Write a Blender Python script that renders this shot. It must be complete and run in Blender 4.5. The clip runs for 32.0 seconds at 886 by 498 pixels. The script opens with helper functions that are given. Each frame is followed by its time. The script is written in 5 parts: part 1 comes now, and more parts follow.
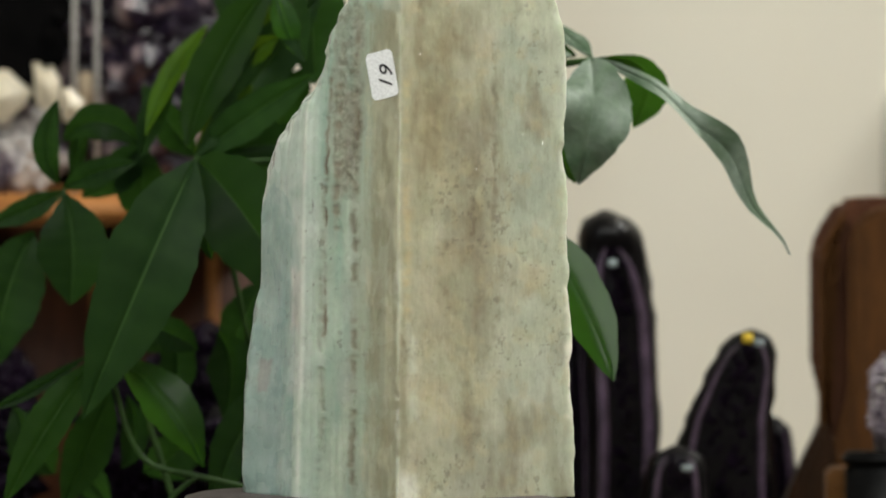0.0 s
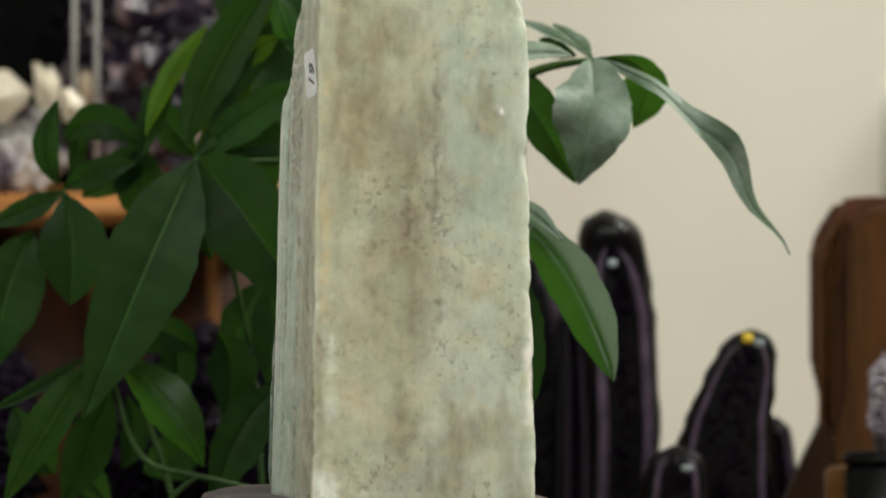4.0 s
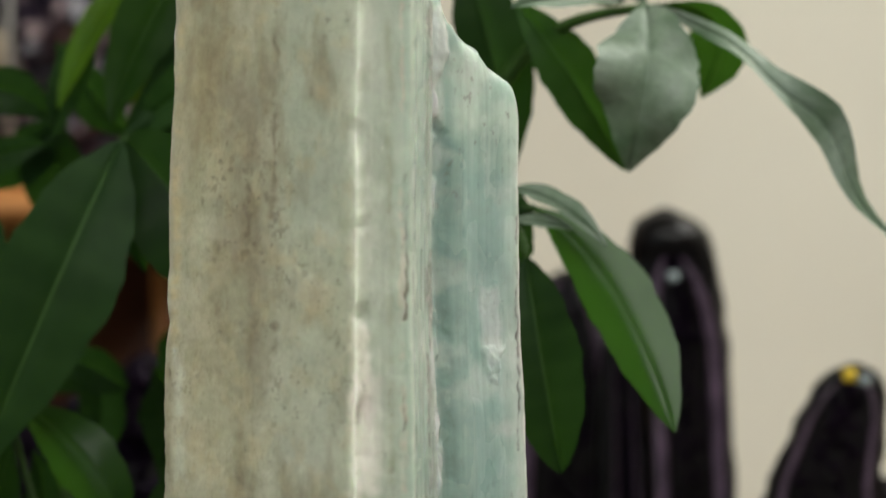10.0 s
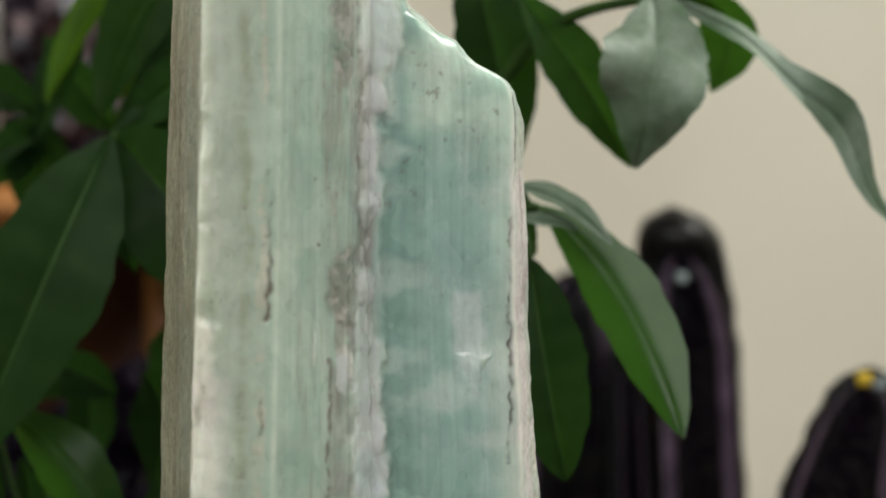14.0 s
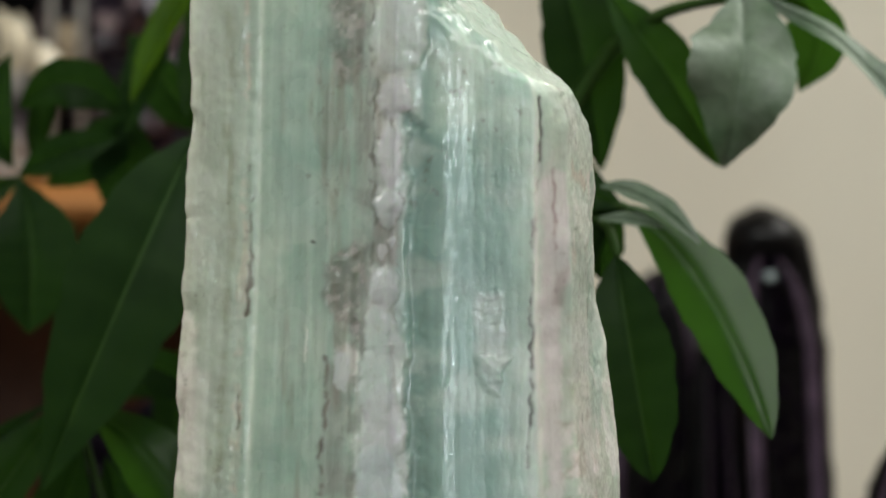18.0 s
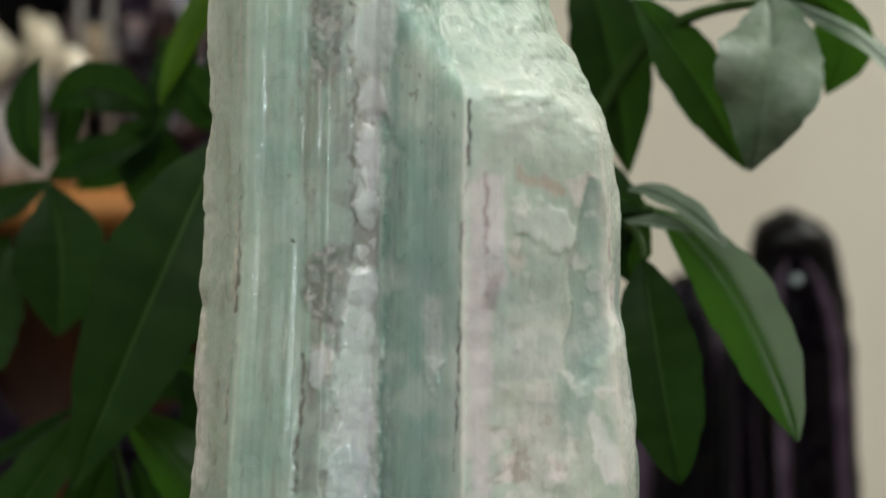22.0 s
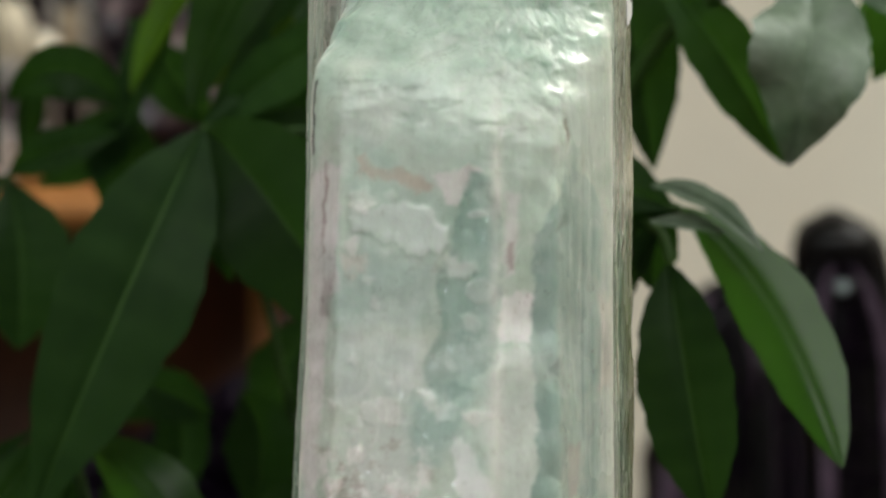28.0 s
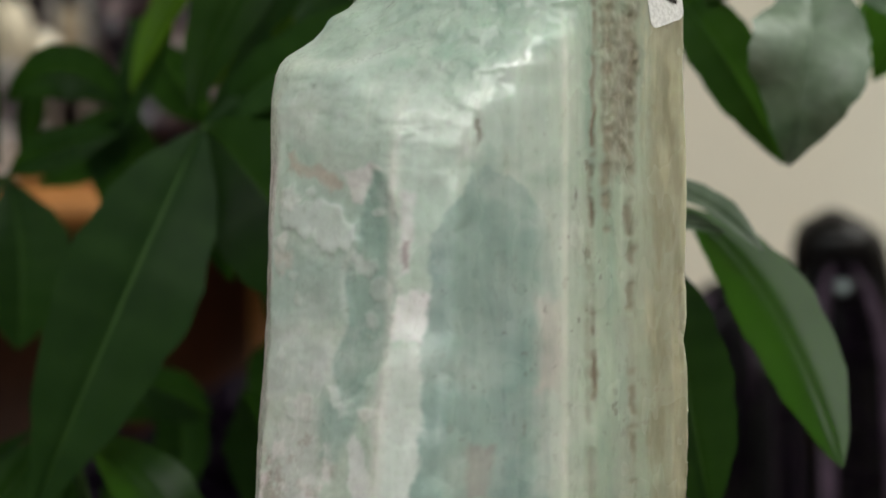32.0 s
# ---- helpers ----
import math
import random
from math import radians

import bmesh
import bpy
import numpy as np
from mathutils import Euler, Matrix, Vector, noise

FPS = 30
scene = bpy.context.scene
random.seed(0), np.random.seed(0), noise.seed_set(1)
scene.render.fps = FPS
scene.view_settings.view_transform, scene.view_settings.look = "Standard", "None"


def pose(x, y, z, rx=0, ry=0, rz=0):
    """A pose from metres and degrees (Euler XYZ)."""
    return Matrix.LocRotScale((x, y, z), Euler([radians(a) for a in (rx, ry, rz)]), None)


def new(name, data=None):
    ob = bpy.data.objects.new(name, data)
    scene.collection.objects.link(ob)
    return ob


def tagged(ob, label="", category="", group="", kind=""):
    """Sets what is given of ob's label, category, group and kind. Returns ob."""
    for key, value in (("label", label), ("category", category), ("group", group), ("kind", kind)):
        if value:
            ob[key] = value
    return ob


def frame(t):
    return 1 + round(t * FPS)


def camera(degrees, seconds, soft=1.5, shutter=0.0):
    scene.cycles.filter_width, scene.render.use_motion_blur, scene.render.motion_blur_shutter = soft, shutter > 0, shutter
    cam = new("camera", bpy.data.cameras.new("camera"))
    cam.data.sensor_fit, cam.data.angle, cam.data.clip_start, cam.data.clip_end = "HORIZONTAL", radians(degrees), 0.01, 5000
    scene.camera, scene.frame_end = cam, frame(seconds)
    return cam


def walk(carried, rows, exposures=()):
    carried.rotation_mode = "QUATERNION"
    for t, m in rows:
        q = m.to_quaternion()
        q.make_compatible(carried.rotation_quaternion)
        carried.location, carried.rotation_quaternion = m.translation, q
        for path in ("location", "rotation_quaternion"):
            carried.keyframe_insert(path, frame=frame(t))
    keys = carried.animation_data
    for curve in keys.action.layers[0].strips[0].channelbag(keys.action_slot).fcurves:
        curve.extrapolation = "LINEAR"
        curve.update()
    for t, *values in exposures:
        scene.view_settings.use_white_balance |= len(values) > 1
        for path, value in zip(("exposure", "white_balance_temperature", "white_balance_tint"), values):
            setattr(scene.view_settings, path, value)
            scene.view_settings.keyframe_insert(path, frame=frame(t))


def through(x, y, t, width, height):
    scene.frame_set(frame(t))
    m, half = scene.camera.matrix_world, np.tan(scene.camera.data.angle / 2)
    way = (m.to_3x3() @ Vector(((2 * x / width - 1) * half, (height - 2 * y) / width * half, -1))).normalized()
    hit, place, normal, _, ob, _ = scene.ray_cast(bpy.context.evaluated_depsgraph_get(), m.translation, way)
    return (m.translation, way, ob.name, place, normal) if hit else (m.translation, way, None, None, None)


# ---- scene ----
cam = camera(5.3437, 32.0, soft=1.8)
CAMERA_ROWS = [
    (0, pose(0.0286, -3.9966, 1.1985, 87.6283, 0, 0.0000)),
    (8.5, pose(0.0286, -3.9966, 1.1985, 87.6283, 0, 0.0000)),
    (9.0, pose(0.0343, -3.6780, 1.1838, 87.6644, 0, 0.0915)),
    (9.5, pose(0.0400, -3.3554, 1.1688, 87.7081, 0, 0.2036)),
    (10.0, pose(0.0466, -2.9838, 1.1517, 87.7672, 0, 0.3660)),
    (10.5, pose(0.0483, -2.8755, 1.1465, 87.7846, 0, 0.4129)),
    (16.7, pose(0.0483, -2.8755, 1.1465, 87.7846, 0, 0.4129)),
    (17.0, pose(0.0483, -2.8759, 1.1466, 87.7798, 0, 0.4472)),
    (17.5, pose(0.0470, -2.8671, 1.1467, 87.7702, 0, 0.6180)),
    (18.0, pose(0.0469, -2.8637, 1.1468, 87.7660, 0, 0.9144)),
    (18.5, pose(0.0468, -2.8690, 1.1471, 87.7797, 0, 1.0178)),
    (19.0, pose(0.0468, -2.8673, 1.1470, 87.7803, 0, 1.0466)),
    (19.9, pose(0.0467, -2.8719, 1.1473, 87.7811, 0, 1.0747)),
    (22.6, pose(0.0467, -2.8719, 1.1473, 87.7811, 0, 1.0747)),
    (23.0, pose(0.0536, -2.7220, 1.1404, 87.8115, 0, 1.2620)),
    (23.45, pose(0.0608, -2.5536, 1.1326, 87.8530, 0, 1.5134)),
    (32, pose(0.0608, -2.5536, 1.1326, 87.8530, 0, 1.5134)),
]
STOPS = [(0, 0.11), (8.5, 0.15), (10.5, 0.06), (14.5, -0.04), (16.7, -0.14), (19.5, -0.24), (22.6, -0.22), (23.45, -0.21), (32, -0.16)]
walk(cam, CAMERA_ROWS, STOPS)

# ---- light: two ceiling panels in a closed shop room, dim world ----
world = bpy.data.worlds.new("world")
scene.world = world
world.use_nodes = True
world.node_tree.nodes["Background"].inputs["Color"].default_value = (0.9, 0.93, 1.0, 1)
world.node_tree.nodes["Background"].inputs["Strength"].default_value = 0.02


def panel_light(x, y, sx, sy, watts, colour):
    d = bpy.data.lights.new("ceiling_panel_light", "AREA")
    d.shape, d.size, d.size_y, d.energy, d.color = "RECTANGLE", sx, sy, watts, colour
    ob = new("ceiling_panel_light", d)
    ob.location = (x, y, 2.66)
    return ob


LAMP = (0.975, 0.98, 0.93)
panel_light(0.0, -1.9, 2.6, 1.4, 52, LAMP)
panel_light(1.3, 0.6, 1.2, 0.4, 36, LAMP)
panel_light(-0.35, -1.5, 1.2, 0.05, 10, LAMP)      # this and the next: unseen narrow lamps added to make glints on the stone
panel_light(0.55, -1.15, 0.05, 1.2, 10, LAMP)

# ---- focus on the rotating stone ----
STONE_Z = 0.93          # top of the rotating stand
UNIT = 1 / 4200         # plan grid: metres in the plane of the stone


def at(u, v, y):
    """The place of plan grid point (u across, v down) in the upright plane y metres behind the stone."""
    ex, ey, ez = 0.0286, -3.9966, 1.1985
    c, s = math.cos(0.041394), math.sin(0.041394)
    a, b = (u - 784) / 16800, (441 - v) / 16800
    w = Vector((a, c + s * b, -s + c * b))
    k = (y - ey) / w.y
    return Vector((ex, ey, ez)) + w * k


# ---- materials ----
def material(name, rough=0.6, spec=0.4, metal=0.0):
    m = bpy.data.materials.new(name)
    m.use_nodes = True
    b = m.node_tree.nodes["Principled BSDF"]
    b.inputs["Roughness"].default_value = rough
    b.inputs["Specular IOR Level"].default_value = spec
    b.inputs["Metallic"].default_value = metal
    return m, m.node_tree, b


def node(tree, kind, **values):
    n = tree.nodes.new(kind)
    for k, v in values.items():
        n.inputs[k.replace("_", " ")].default_value = v
    return n


def coords(tree, scale=(1, 1, 1), space="Object"):
    tc = tree.nodes.new("ShaderNodeTexCoord")
    mp = tree.nodes.new("ShaderNodeMapping")
    mp.inputs["Scale"].default_value = scale
    tree.links.new(tc.outputs[space], mp.inputs["Vector"])
    return mp.outputs["Vector"]


def noise_ramp(tree, vec, scale, stops, detail=4, distort=0.0):
    n = node(tree, "ShaderNodeTexNoise", Scale=scale, Detail=detail, Distortion=distort)
    tree.links.new(vec, n.inputs["Vector"])
    r = tree.nodes.new("ShaderNodeValToRGB")
    e = r.color_ramp.elements
    while len(e) < len(stops):
        e.new(0.5)
    for el, (p, c) in zip(e, stops):
        el.position, el.color = p, (*c, 1)
    tree.links.new(n.outputs["Fac"], r.inputs["Fac"])
    return r.outputs["Color"], n.outputs["Fac"]


def bump(tree, bsdf, height, strength, distance=0.001):
    b = node(tree, "ShaderNodeBump", Strength=strength, Distance=distance)
    tree.links.new(height, b.inputs["Height"])
    tree.links.new(b.outputs["Normal"], bsdf.inputs["Normal"])


def mix(tree, kind, fac, a, b):
    m = tree.nodes.new("ShaderNodeMix")
    m.data_type, m.blend_type = "RGBA", kind
    for sock, val in ((m.inputs[0], fac), (m.inputs[6], a), (m.inputs[7], b)):
        if isinstance(val, (int, float)):
            sock.default_value = val
        elif isinstance(val, tuple):
            sock.default_value = (*val, 1)
        else:
            tree.links.new(val, sock)
    return m.outputs[2]


def plain(name, stops, scale, rough=0.6, spec=0.4, stretch=(1, 1, 1), relief=0.3, distance=0.001, detail=5, fineness=0.8):
    """A two-scale mottled surface with fine relief."""
    m, t, b = material(name, rough, spec)
    v = coords(t, stretch)
    col, _ = noise_ramp(t, v, scale, stops, detail, 0.3)
    fine, h = noise_ramp(t, v, scale * 7, [(0.3, (0.82, 0.82, 0.82)), (0.7, (1.12, 1.12, 1.12))], 3)
    t.links.new(mix(t, "MULTIPLY", fineness, col, fine), b.inputs["Base Color"])
    bump(t, b, h, relief, distance)
    return m


def leaf_material(name="leaf", low=(0.008, 0.020, 0.007), high=(0.015, 0.037, 0.011), through=(0.04, 0.12, 0.012), gloss=0.02):
    m, t, b = material(name, 0.5, 0.06)
    b.inputs["Coat Weight"].default_value, b.inputs["Coat Roughness"].default_value = gloss, 0.3
    oi = t.nodes.new("ShaderNodeObjectInfo")
    v = coords(t)
    col, h = noise_ramp(t, v, 60, [(0.3, low), (0.7, high)], 5)
    at_ = t.nodes.new("ShaderNodeAttribute")
    at_.attribute_name = "rib"
    ribbed = mix(t, "MIX", at_.outputs["Fac"], col, (0.050, 0.10, 0.030))
    hue = node(t, "ShaderNodeHueSaturation")
    mr = node(t, "ShaderNodeMapRange")
    mr.inputs["To Min"].default_value, mr.inputs["To Max"].default_value = 0.65, 1.35
    t.links.new(oi.outputs["Random"], mr.inputs["Value"])
    t.links.new(mr.outputs["Result"], hue.inputs["Value"])
    t.links.new(ribbed, hue.inputs["Color"])
    t.links.new(hue.outputs["Color"], b.inputs["Base Color"])
    tr = t.nodes.new("ShaderNodeBsdfTranslucent")
    tr.inputs["Color"].default_value = (*through, 1)
    ms = node(t, "ShaderNodeMixShader")
    ms.inputs["Fac"].default_value = 0.32
    out = t.nodes["Material Output"]
    t.links.new(b.outputs["BSDF"], ms.inputs[1])
    t.links.new(tr.outputs["BSDF"], ms.inputs[2])
    t.links.new(ms.outputs["Shader"], out.inputs["Surface"])
    wv = node(t, "ShaderNodeTexNoise", Scale=220.0, Detail=2.0)
    t.links.new(v, wv.inputs["Vector"])
    bump(t, b, wv.outputs["Fac"], 0.25, 0.001)
    return m


def stone_material():
    """Cloudy translucent beryl: soft body, upright grain, scattered glints from tiny cleavage faces."""
    m, t, b = material("beryl", 0.34, 0.5)

    def read(name):
        a = t.nodes.new("ShaderNodeAttribute")
        a.attribute_name = name
        return a

    tint, polish, glint, gloss = read("tint"), read("polish"), read("glint"), read("gloss")
    upright = coords(t, (1, 1, 0.12))
    grain = coords(t, (1, 1, 0.5))
    streak, h1 = noise_ramp(t, upright, 300, [(0.25, (0.93, 0.93, 0.92)), (0.55, (1.0, 1.0, 1.0)), (0.78, (1.05, 1.05, 1.05))], 3)
    fleck, h2 = noise_ramp(t, grain, 420, [(0.27, (0.72, 0.70, 0.66)), (0.40, (0.97, 0.97, 0.96)), (0.60, (1.0, 1.0, 1.0)), (0.74, (1.16, 1.16, 1.15))], 6)
    speck, h3 = noise_ramp(t, grain, 1500, [(0.25, (0.70, 0.69, 0.66)), (0.38, (1.0, 1.0, 1.0)), (0.66, (1.0, 1.0, 1.0)), (0.76, (1.25, 1.25, 1.24))], 3)
    c1 = mix(t, "MULTIPLY", 0.7, tint.outputs["Color"], streak)
    c2 = mix(t, "MULTIPLY", 0.48, c1, fleck)
    c3 = mix(t, "MULTIPLY", 0.42, c2, speck)
    t.links.new(c3, b.inputs["Base Color"])
    t.links.new(polish.outputs["Fac"], b.inputs["Roughness"])
    b.inputs["Subsurface Weight"].default_value = 0.9
    b.inputs["Subsurface Radius"].default_value = (0.010, 0.012, 0.010)
    b.inputs["Subsurface Scale"].default_value = 0.5
    t.links.new(gloss.outputs["Fac"], b.inputs["Coat Weight"])
    b.inputs["Coat Roughness"].default_value = 0.06
    add = t.nodes.new("ShaderNodeMath")
    t.links.new(h1, add.inputs[0])
    t.links.new(h2, add.inputs[1])
    bump(t, b, add.outputs[0], 0.30, 0.0005)
    # tiny tilted faces, each with its own slant, stronger where the stone is rough
    vo = node(t, "ShaderNodeTexVoronoi", Scale=1150.0)
    t.links.new(coords(t, (1, 1, 0.6)), vo.inputs["Vector"])
    sub = t.nodes.new("ShaderNodeVectorMath")
    sub.operation = "SUBTRACT"
    sub.inputs[1].default_value = (0.5, 0.5, 0.5)
    t.links.new(vo.outputs["Color"], sub.inputs[0])
    sc = t.nodes.new("ShaderNodeVectorMath")
    sc.operation = "SCALE"
    t.links.new(sub.outputs[0], sc.inputs[0])
    t.links.new(glint.outputs["Fac"], sc.inputs["Scale"])
    ge = t.nodes.new("ShaderNodeNewGeometry")
    sm = t.nodes.new("ShaderNodeVectorMath")
    t.links.new(ge.outputs["Normal"], sm.inputs[0])
    t.links.new(sc.outputs[0], sm.inputs[1])
    nz = t.nodes.new("ShaderNodeVectorMath")
    nz.operation = "NORMALIZE"
    t.links.new(sm.outputs[0], nz.inputs[0])
    cb = node(t, "ShaderNodeBump", Strength=0.22, Distance=0.0006)
    t.links.new(h1, cb.inputs["Height"])
    t.links.new(nz.outputs[0], cb.inputs["Normal"])
    t.links.new(cb.outputs["Normal"], b.inputs["Coat Normal"])
    return m


def wood(name, dark, light, rough=0.45, stretch=(1, 6, 6)):
    m, t, b = material(name, rough, 0.2)
    v = coords(t, stretch)
    col, h = noise_ramp(t, v, 18, [(0.25, dark), (0.75, light)], 8, 1.2)
    fine, h2 = noise_ramp(t, v, 140, [(0.3, (0.75, 0.75, 0.75)), (0.7, (1.1, 1.1, 1.1))], 4)
    t.links.new(mix(t, "MULTIPLY", 0.9, col, fine), b.inputs["Base Color"])
    bump(t, b, h2, 0.3, 0.0006)
    return m


STONE = stone_material()
LEAF = leaf_material()
YOUNG = leaf_material("young_leaf", (0.025, 0.066, 0.004), (0.048, 0.110, 0.007), (0.17, 0.28, 0.01))
FRESH = leaf_material("fresh_green_leaf", (0.008, 0.028, 0.004), (0.016, 0.047, 0.007), (0.065, 0.19, 0.015), 0.05)
# light through the middle leaf put into its colour: brighter green than LEAF
LIT = leaf_material("leaf_lit_in_colour", (0.020, 0.075, 0.008), (0.035, 0.115, 0.012), (0.07, 0.24, 0.012), 1.0)
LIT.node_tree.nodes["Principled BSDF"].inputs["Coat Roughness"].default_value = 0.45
SHINY = leaf_material("shiny_leaf", (0.007, 0.024, 0.004), (0.014, 0.042, 0.008), (0.09, 0.28, 0.015), 0.2)
WALL = plain("painted_wall", [(0.3, (0.835, 0.793, 0.68)), (0.7, (0.842, 0.80, 0.687))], 2, 0.75, 0.2, relief=0.03, fineness=0.06)
# darker version of the red-brown wood: shade low at the right, in the colour
SHADED_FOOT_WOOD = wood("shaded_foot_wood", (0.016, 0.007, 0.002), (0.045, 0.018, 0.006), 0.5, (5, 5, 1))
FLOOR = plain("grey_floor", [(0.3, (0.16, 0.15, 0.14)), (0.7, (0.24, 0.22, 0.20))], 4, 0.4)
CEILING = plain("white_ceiling", [(0.3, (0.74, 0.73, 0.70)), (0.7, (0.80, 0.79, 0.76))], 4, 0.8)
COUNTER = wood("counter_wood", (0.06, 0.035, 0.02), (0.14, 0.08, 0.045))
ORANGE_WOOD = wood("honey_wood", (0.30, 0.115, 0.030), (0.50, 0.22, 0.07))
RED_WOOD = wood("red_brown_wood", (0.055, 0.020, 0.010), (0.12, 0.045, 0.020), 0.5, (5, 5, 1))
BLOCK_WOOD = wood("tan_wood", (0.07, 0.030, 0.008), (0.15, 0.066, 0.018))
DARK_ROCK = plain("black_matt_rock", [(0.3, (0.0015, 0.0015, 0.0015)), (0.7, (0.005, 0.0045, 0.0045))], 40, 0.9, 0.05)
CARVED = wood("carved_brown_wood", (0.046, 0.017, 0.004), (0.125, 0.050, 0.011), 0.5, (6, 6, 1))
# lamp sheen on right-hand leaves put into the colour; also serves leaf undersides
PALE_SHEEN_LEAF = plain("leaf_with_painted_sheen", [(0.30, (0.035, 0.085, 0.035)), (0.45, (0.10, 0.15, 0.095)), (0.62, (0.17, 0.22, 0.17)), (0.8, (0.26, 0.31, 0.26))], 42, 0.5, 0.4, relief=0.6)
STEM = plain("green_stem", [(0.3, (0.016, 0.045, 0.008)), (0.7, (0.035, 0.080, 0.014))], 80, 0.5, 0.2)
BARK = plain("grey_bark", [(0.3, (0.10, 0.07, 0.045)), (0.7, (0.19, 0.15, 0.10))], 60, 0.8)
SOIL = plain("dark_soil", [(0.3, (0.02, 0.013, 0.008)), (0.7, (0.05, 0.035, 0.02))], 90, 0.95)
CLAY = plain("terracotta", [(0.3, (0.24, 0.10, 0.05)), (0.7, (0.33, 0.15, 0.08))], 25, 0.7)
GEODE_RIND = plain("polished_lilac_black_rind", [(0.3, (0.0015, 0.0013, 0.0015)), (0.7, (0.006, 0.005, 0.006))], 60, 0.28, 0.16, relief=0.2)
RIND = plain("dark_polished_rind", [(0.3, (0.003, 0.003, 0.004)), (0.7, (0.009, 0.008, 0.010))], 90, 0.35, 0.25, relief=0.2)
BAND = plain("lilac_agate_band", [(0.3, (0.030, 0.018, 0.034)), (0.7, (0.115, 0.075, 0.120))], 110, 0.3, 0.4)
AMETHYST = plain("amethyst_points", [(0.3, (0.002, 0.001, 0.003)), (0.7, (0.009, 0.004, 0.012))], 120, 0.42, 0.05)
PALE_AMETHYST = plain("pale_lilac_quartz", [(0.3, (0.09, 0.07, 0.10)), (0.7, (0.36, 0.31, 0.35))], 90, 0.3, 0.5)
CALCITE = plain("cream_calcite", [(0.3, (0.62, 0.54, 0.38)), (0.7, (0.76, 0.69, 0.56))], 60, 0.4, 0.5)
GREY_ROCK = plain("grey_white_rock", [(0.38, (0.05, 0.035, 0.055)), (0.47, (0.25, 0.21, 0.24)), (0.56, (0.66, 0.63, 0.61))], 62, 0.5)
PAPER = plain("white_paper", [(0.3, (0.86, 0.87, 0.88)), (0.7, (0.90, 0.91, 0.91))], 120, 0.6)
INK = plain("black_ink", [(0.3, (0.010, 0.010, 0.012)), (0.7, (0.02, 0.02, 0.022))], 120, 0.4)
YELLOW = plain("yellow_paper", [(0.3, (0.75, 0.52, 0.03)), (0.7, (0.82, 0.58, 0.05))], 120, 0.5)
WHITE_TAG = plain("pale_grey_paper", [(0.3, (0.22, 0.27, 0.28)), (0.7, (0.32, 0.37, 0.38))], 120, 0.5)
BLACK = plain("black_lacquer", [(0.3, (0.003, 0.003, 0.003)), (0.7, (0.007, 0.007, 0.007))], 60, 0.45, 0.12)
STAND = plain("dark_taupe_stand", [(0.3, (0.06, 0.048, 0.048)), (0.7, (0.115, 0.095, 0.095))], 50, 0.5)
TRIM = plain("white_trim", [(0.3, (0.76, 0.73, 0.66)), (0.7, (0.80, 0.77, 0.70))], 30, 0.5)
GLASS, _t, _b = material("clear_acrylic", 0.05, 0.5)
_b.inputs["Transmission Weight"].default_value = 0.85
_b.inputs["Base Color"].default_value = (0.80, 0.80, 0.80, 1)
ROD = plain("frosted_rod", [(0.3, (0.36, 0.34, 0.32)), (0.7, (0.48, 0.46, 0.43))], 20, 0.3, 0.5, relief=0.02)
PATCHY = plain("purple_and_pink_points", [(0.35, (0.004, 0.002, 0.006)), (0.56, (0.020, 0.012, 0.026)), (0.61, (0.22, 0.16, 0.17)), (0.74, (0.52, 0.42, 0.40))], 70, 0.3, 0.4)
CORK = plain("beige_cork", [(0.3, (0.35, 0.27, 0.18)), (0.7, (0.47, 0.38, 0.27))], 90, 0.8)
RED = plain("dark_red_lacquer", [(0.3, (0.10, 0.012, 0.018)), (0.7, (0.18, 0.03, 0.04))], 60, 0.4)


# ---- mesh helpers ----
def link_mesh(name, bm, mat, parent=None, label="", smooth=True):
    me = bpy.data.meshes.new(name)
    bm.to_mesh(me)
    bm.free()
    me.materials.append(mat)
    if smooth:
        me.polygons.foreach_set("use_smooth", [True] * len(me.polygons))
    ob = new(name, me)
    if parent is not None:
        ob.parent = parent
    if label:
        ob["label"] = label
    return ob


def part(name, bm, mat, parent, label="", smooth=True):
    return link_mesh(name, bm, mat, parent, label, smooth)


def thing(name, place, label, category, group=""):
    ob = new(name)
    ob.location = place
    ob.empty_display_size = 0.02
    return tagged(ob, label, category, group)


def box_bm(size, centre=(0, 0, 0), bevel=0.003, turn=None):
    bm = bmesh.new()
    bmesh.ops.create_cube(bm, size=1)
    bmesh.ops.scale(bm, vec=size, verts=bm.verts)
    if bevel:
        bmesh.ops.bevel(bm, geom=bm.edges[:], offset=bevel, segments=2, affect="EDGES")
    if turn is not None:
        bmesh.ops.transform(bm, matrix=turn, verts=bm.verts)
    bmesh.ops.translate(bm, vec=centre, verts=bm.verts)
    return bm


def loft(rings, closed=True):
    """A skin over rings of equal count, with capped ends."""
    bm = bmesh.new()
    grid = [[bm.verts.new(p) for p in r] for r in rings]
    n = len(rings[0])
    for a, b in zip(grid, grid[1:]):
        for i in range(n if closed else n - 1):
            j = (i + 1) % n
            bm.faces.new((a[i], a[j], b[j], b[i]))
    if closed:
        bm.faces.new(grid[0][::-1])
        bm.faces.new(grid[-1])
    return bm


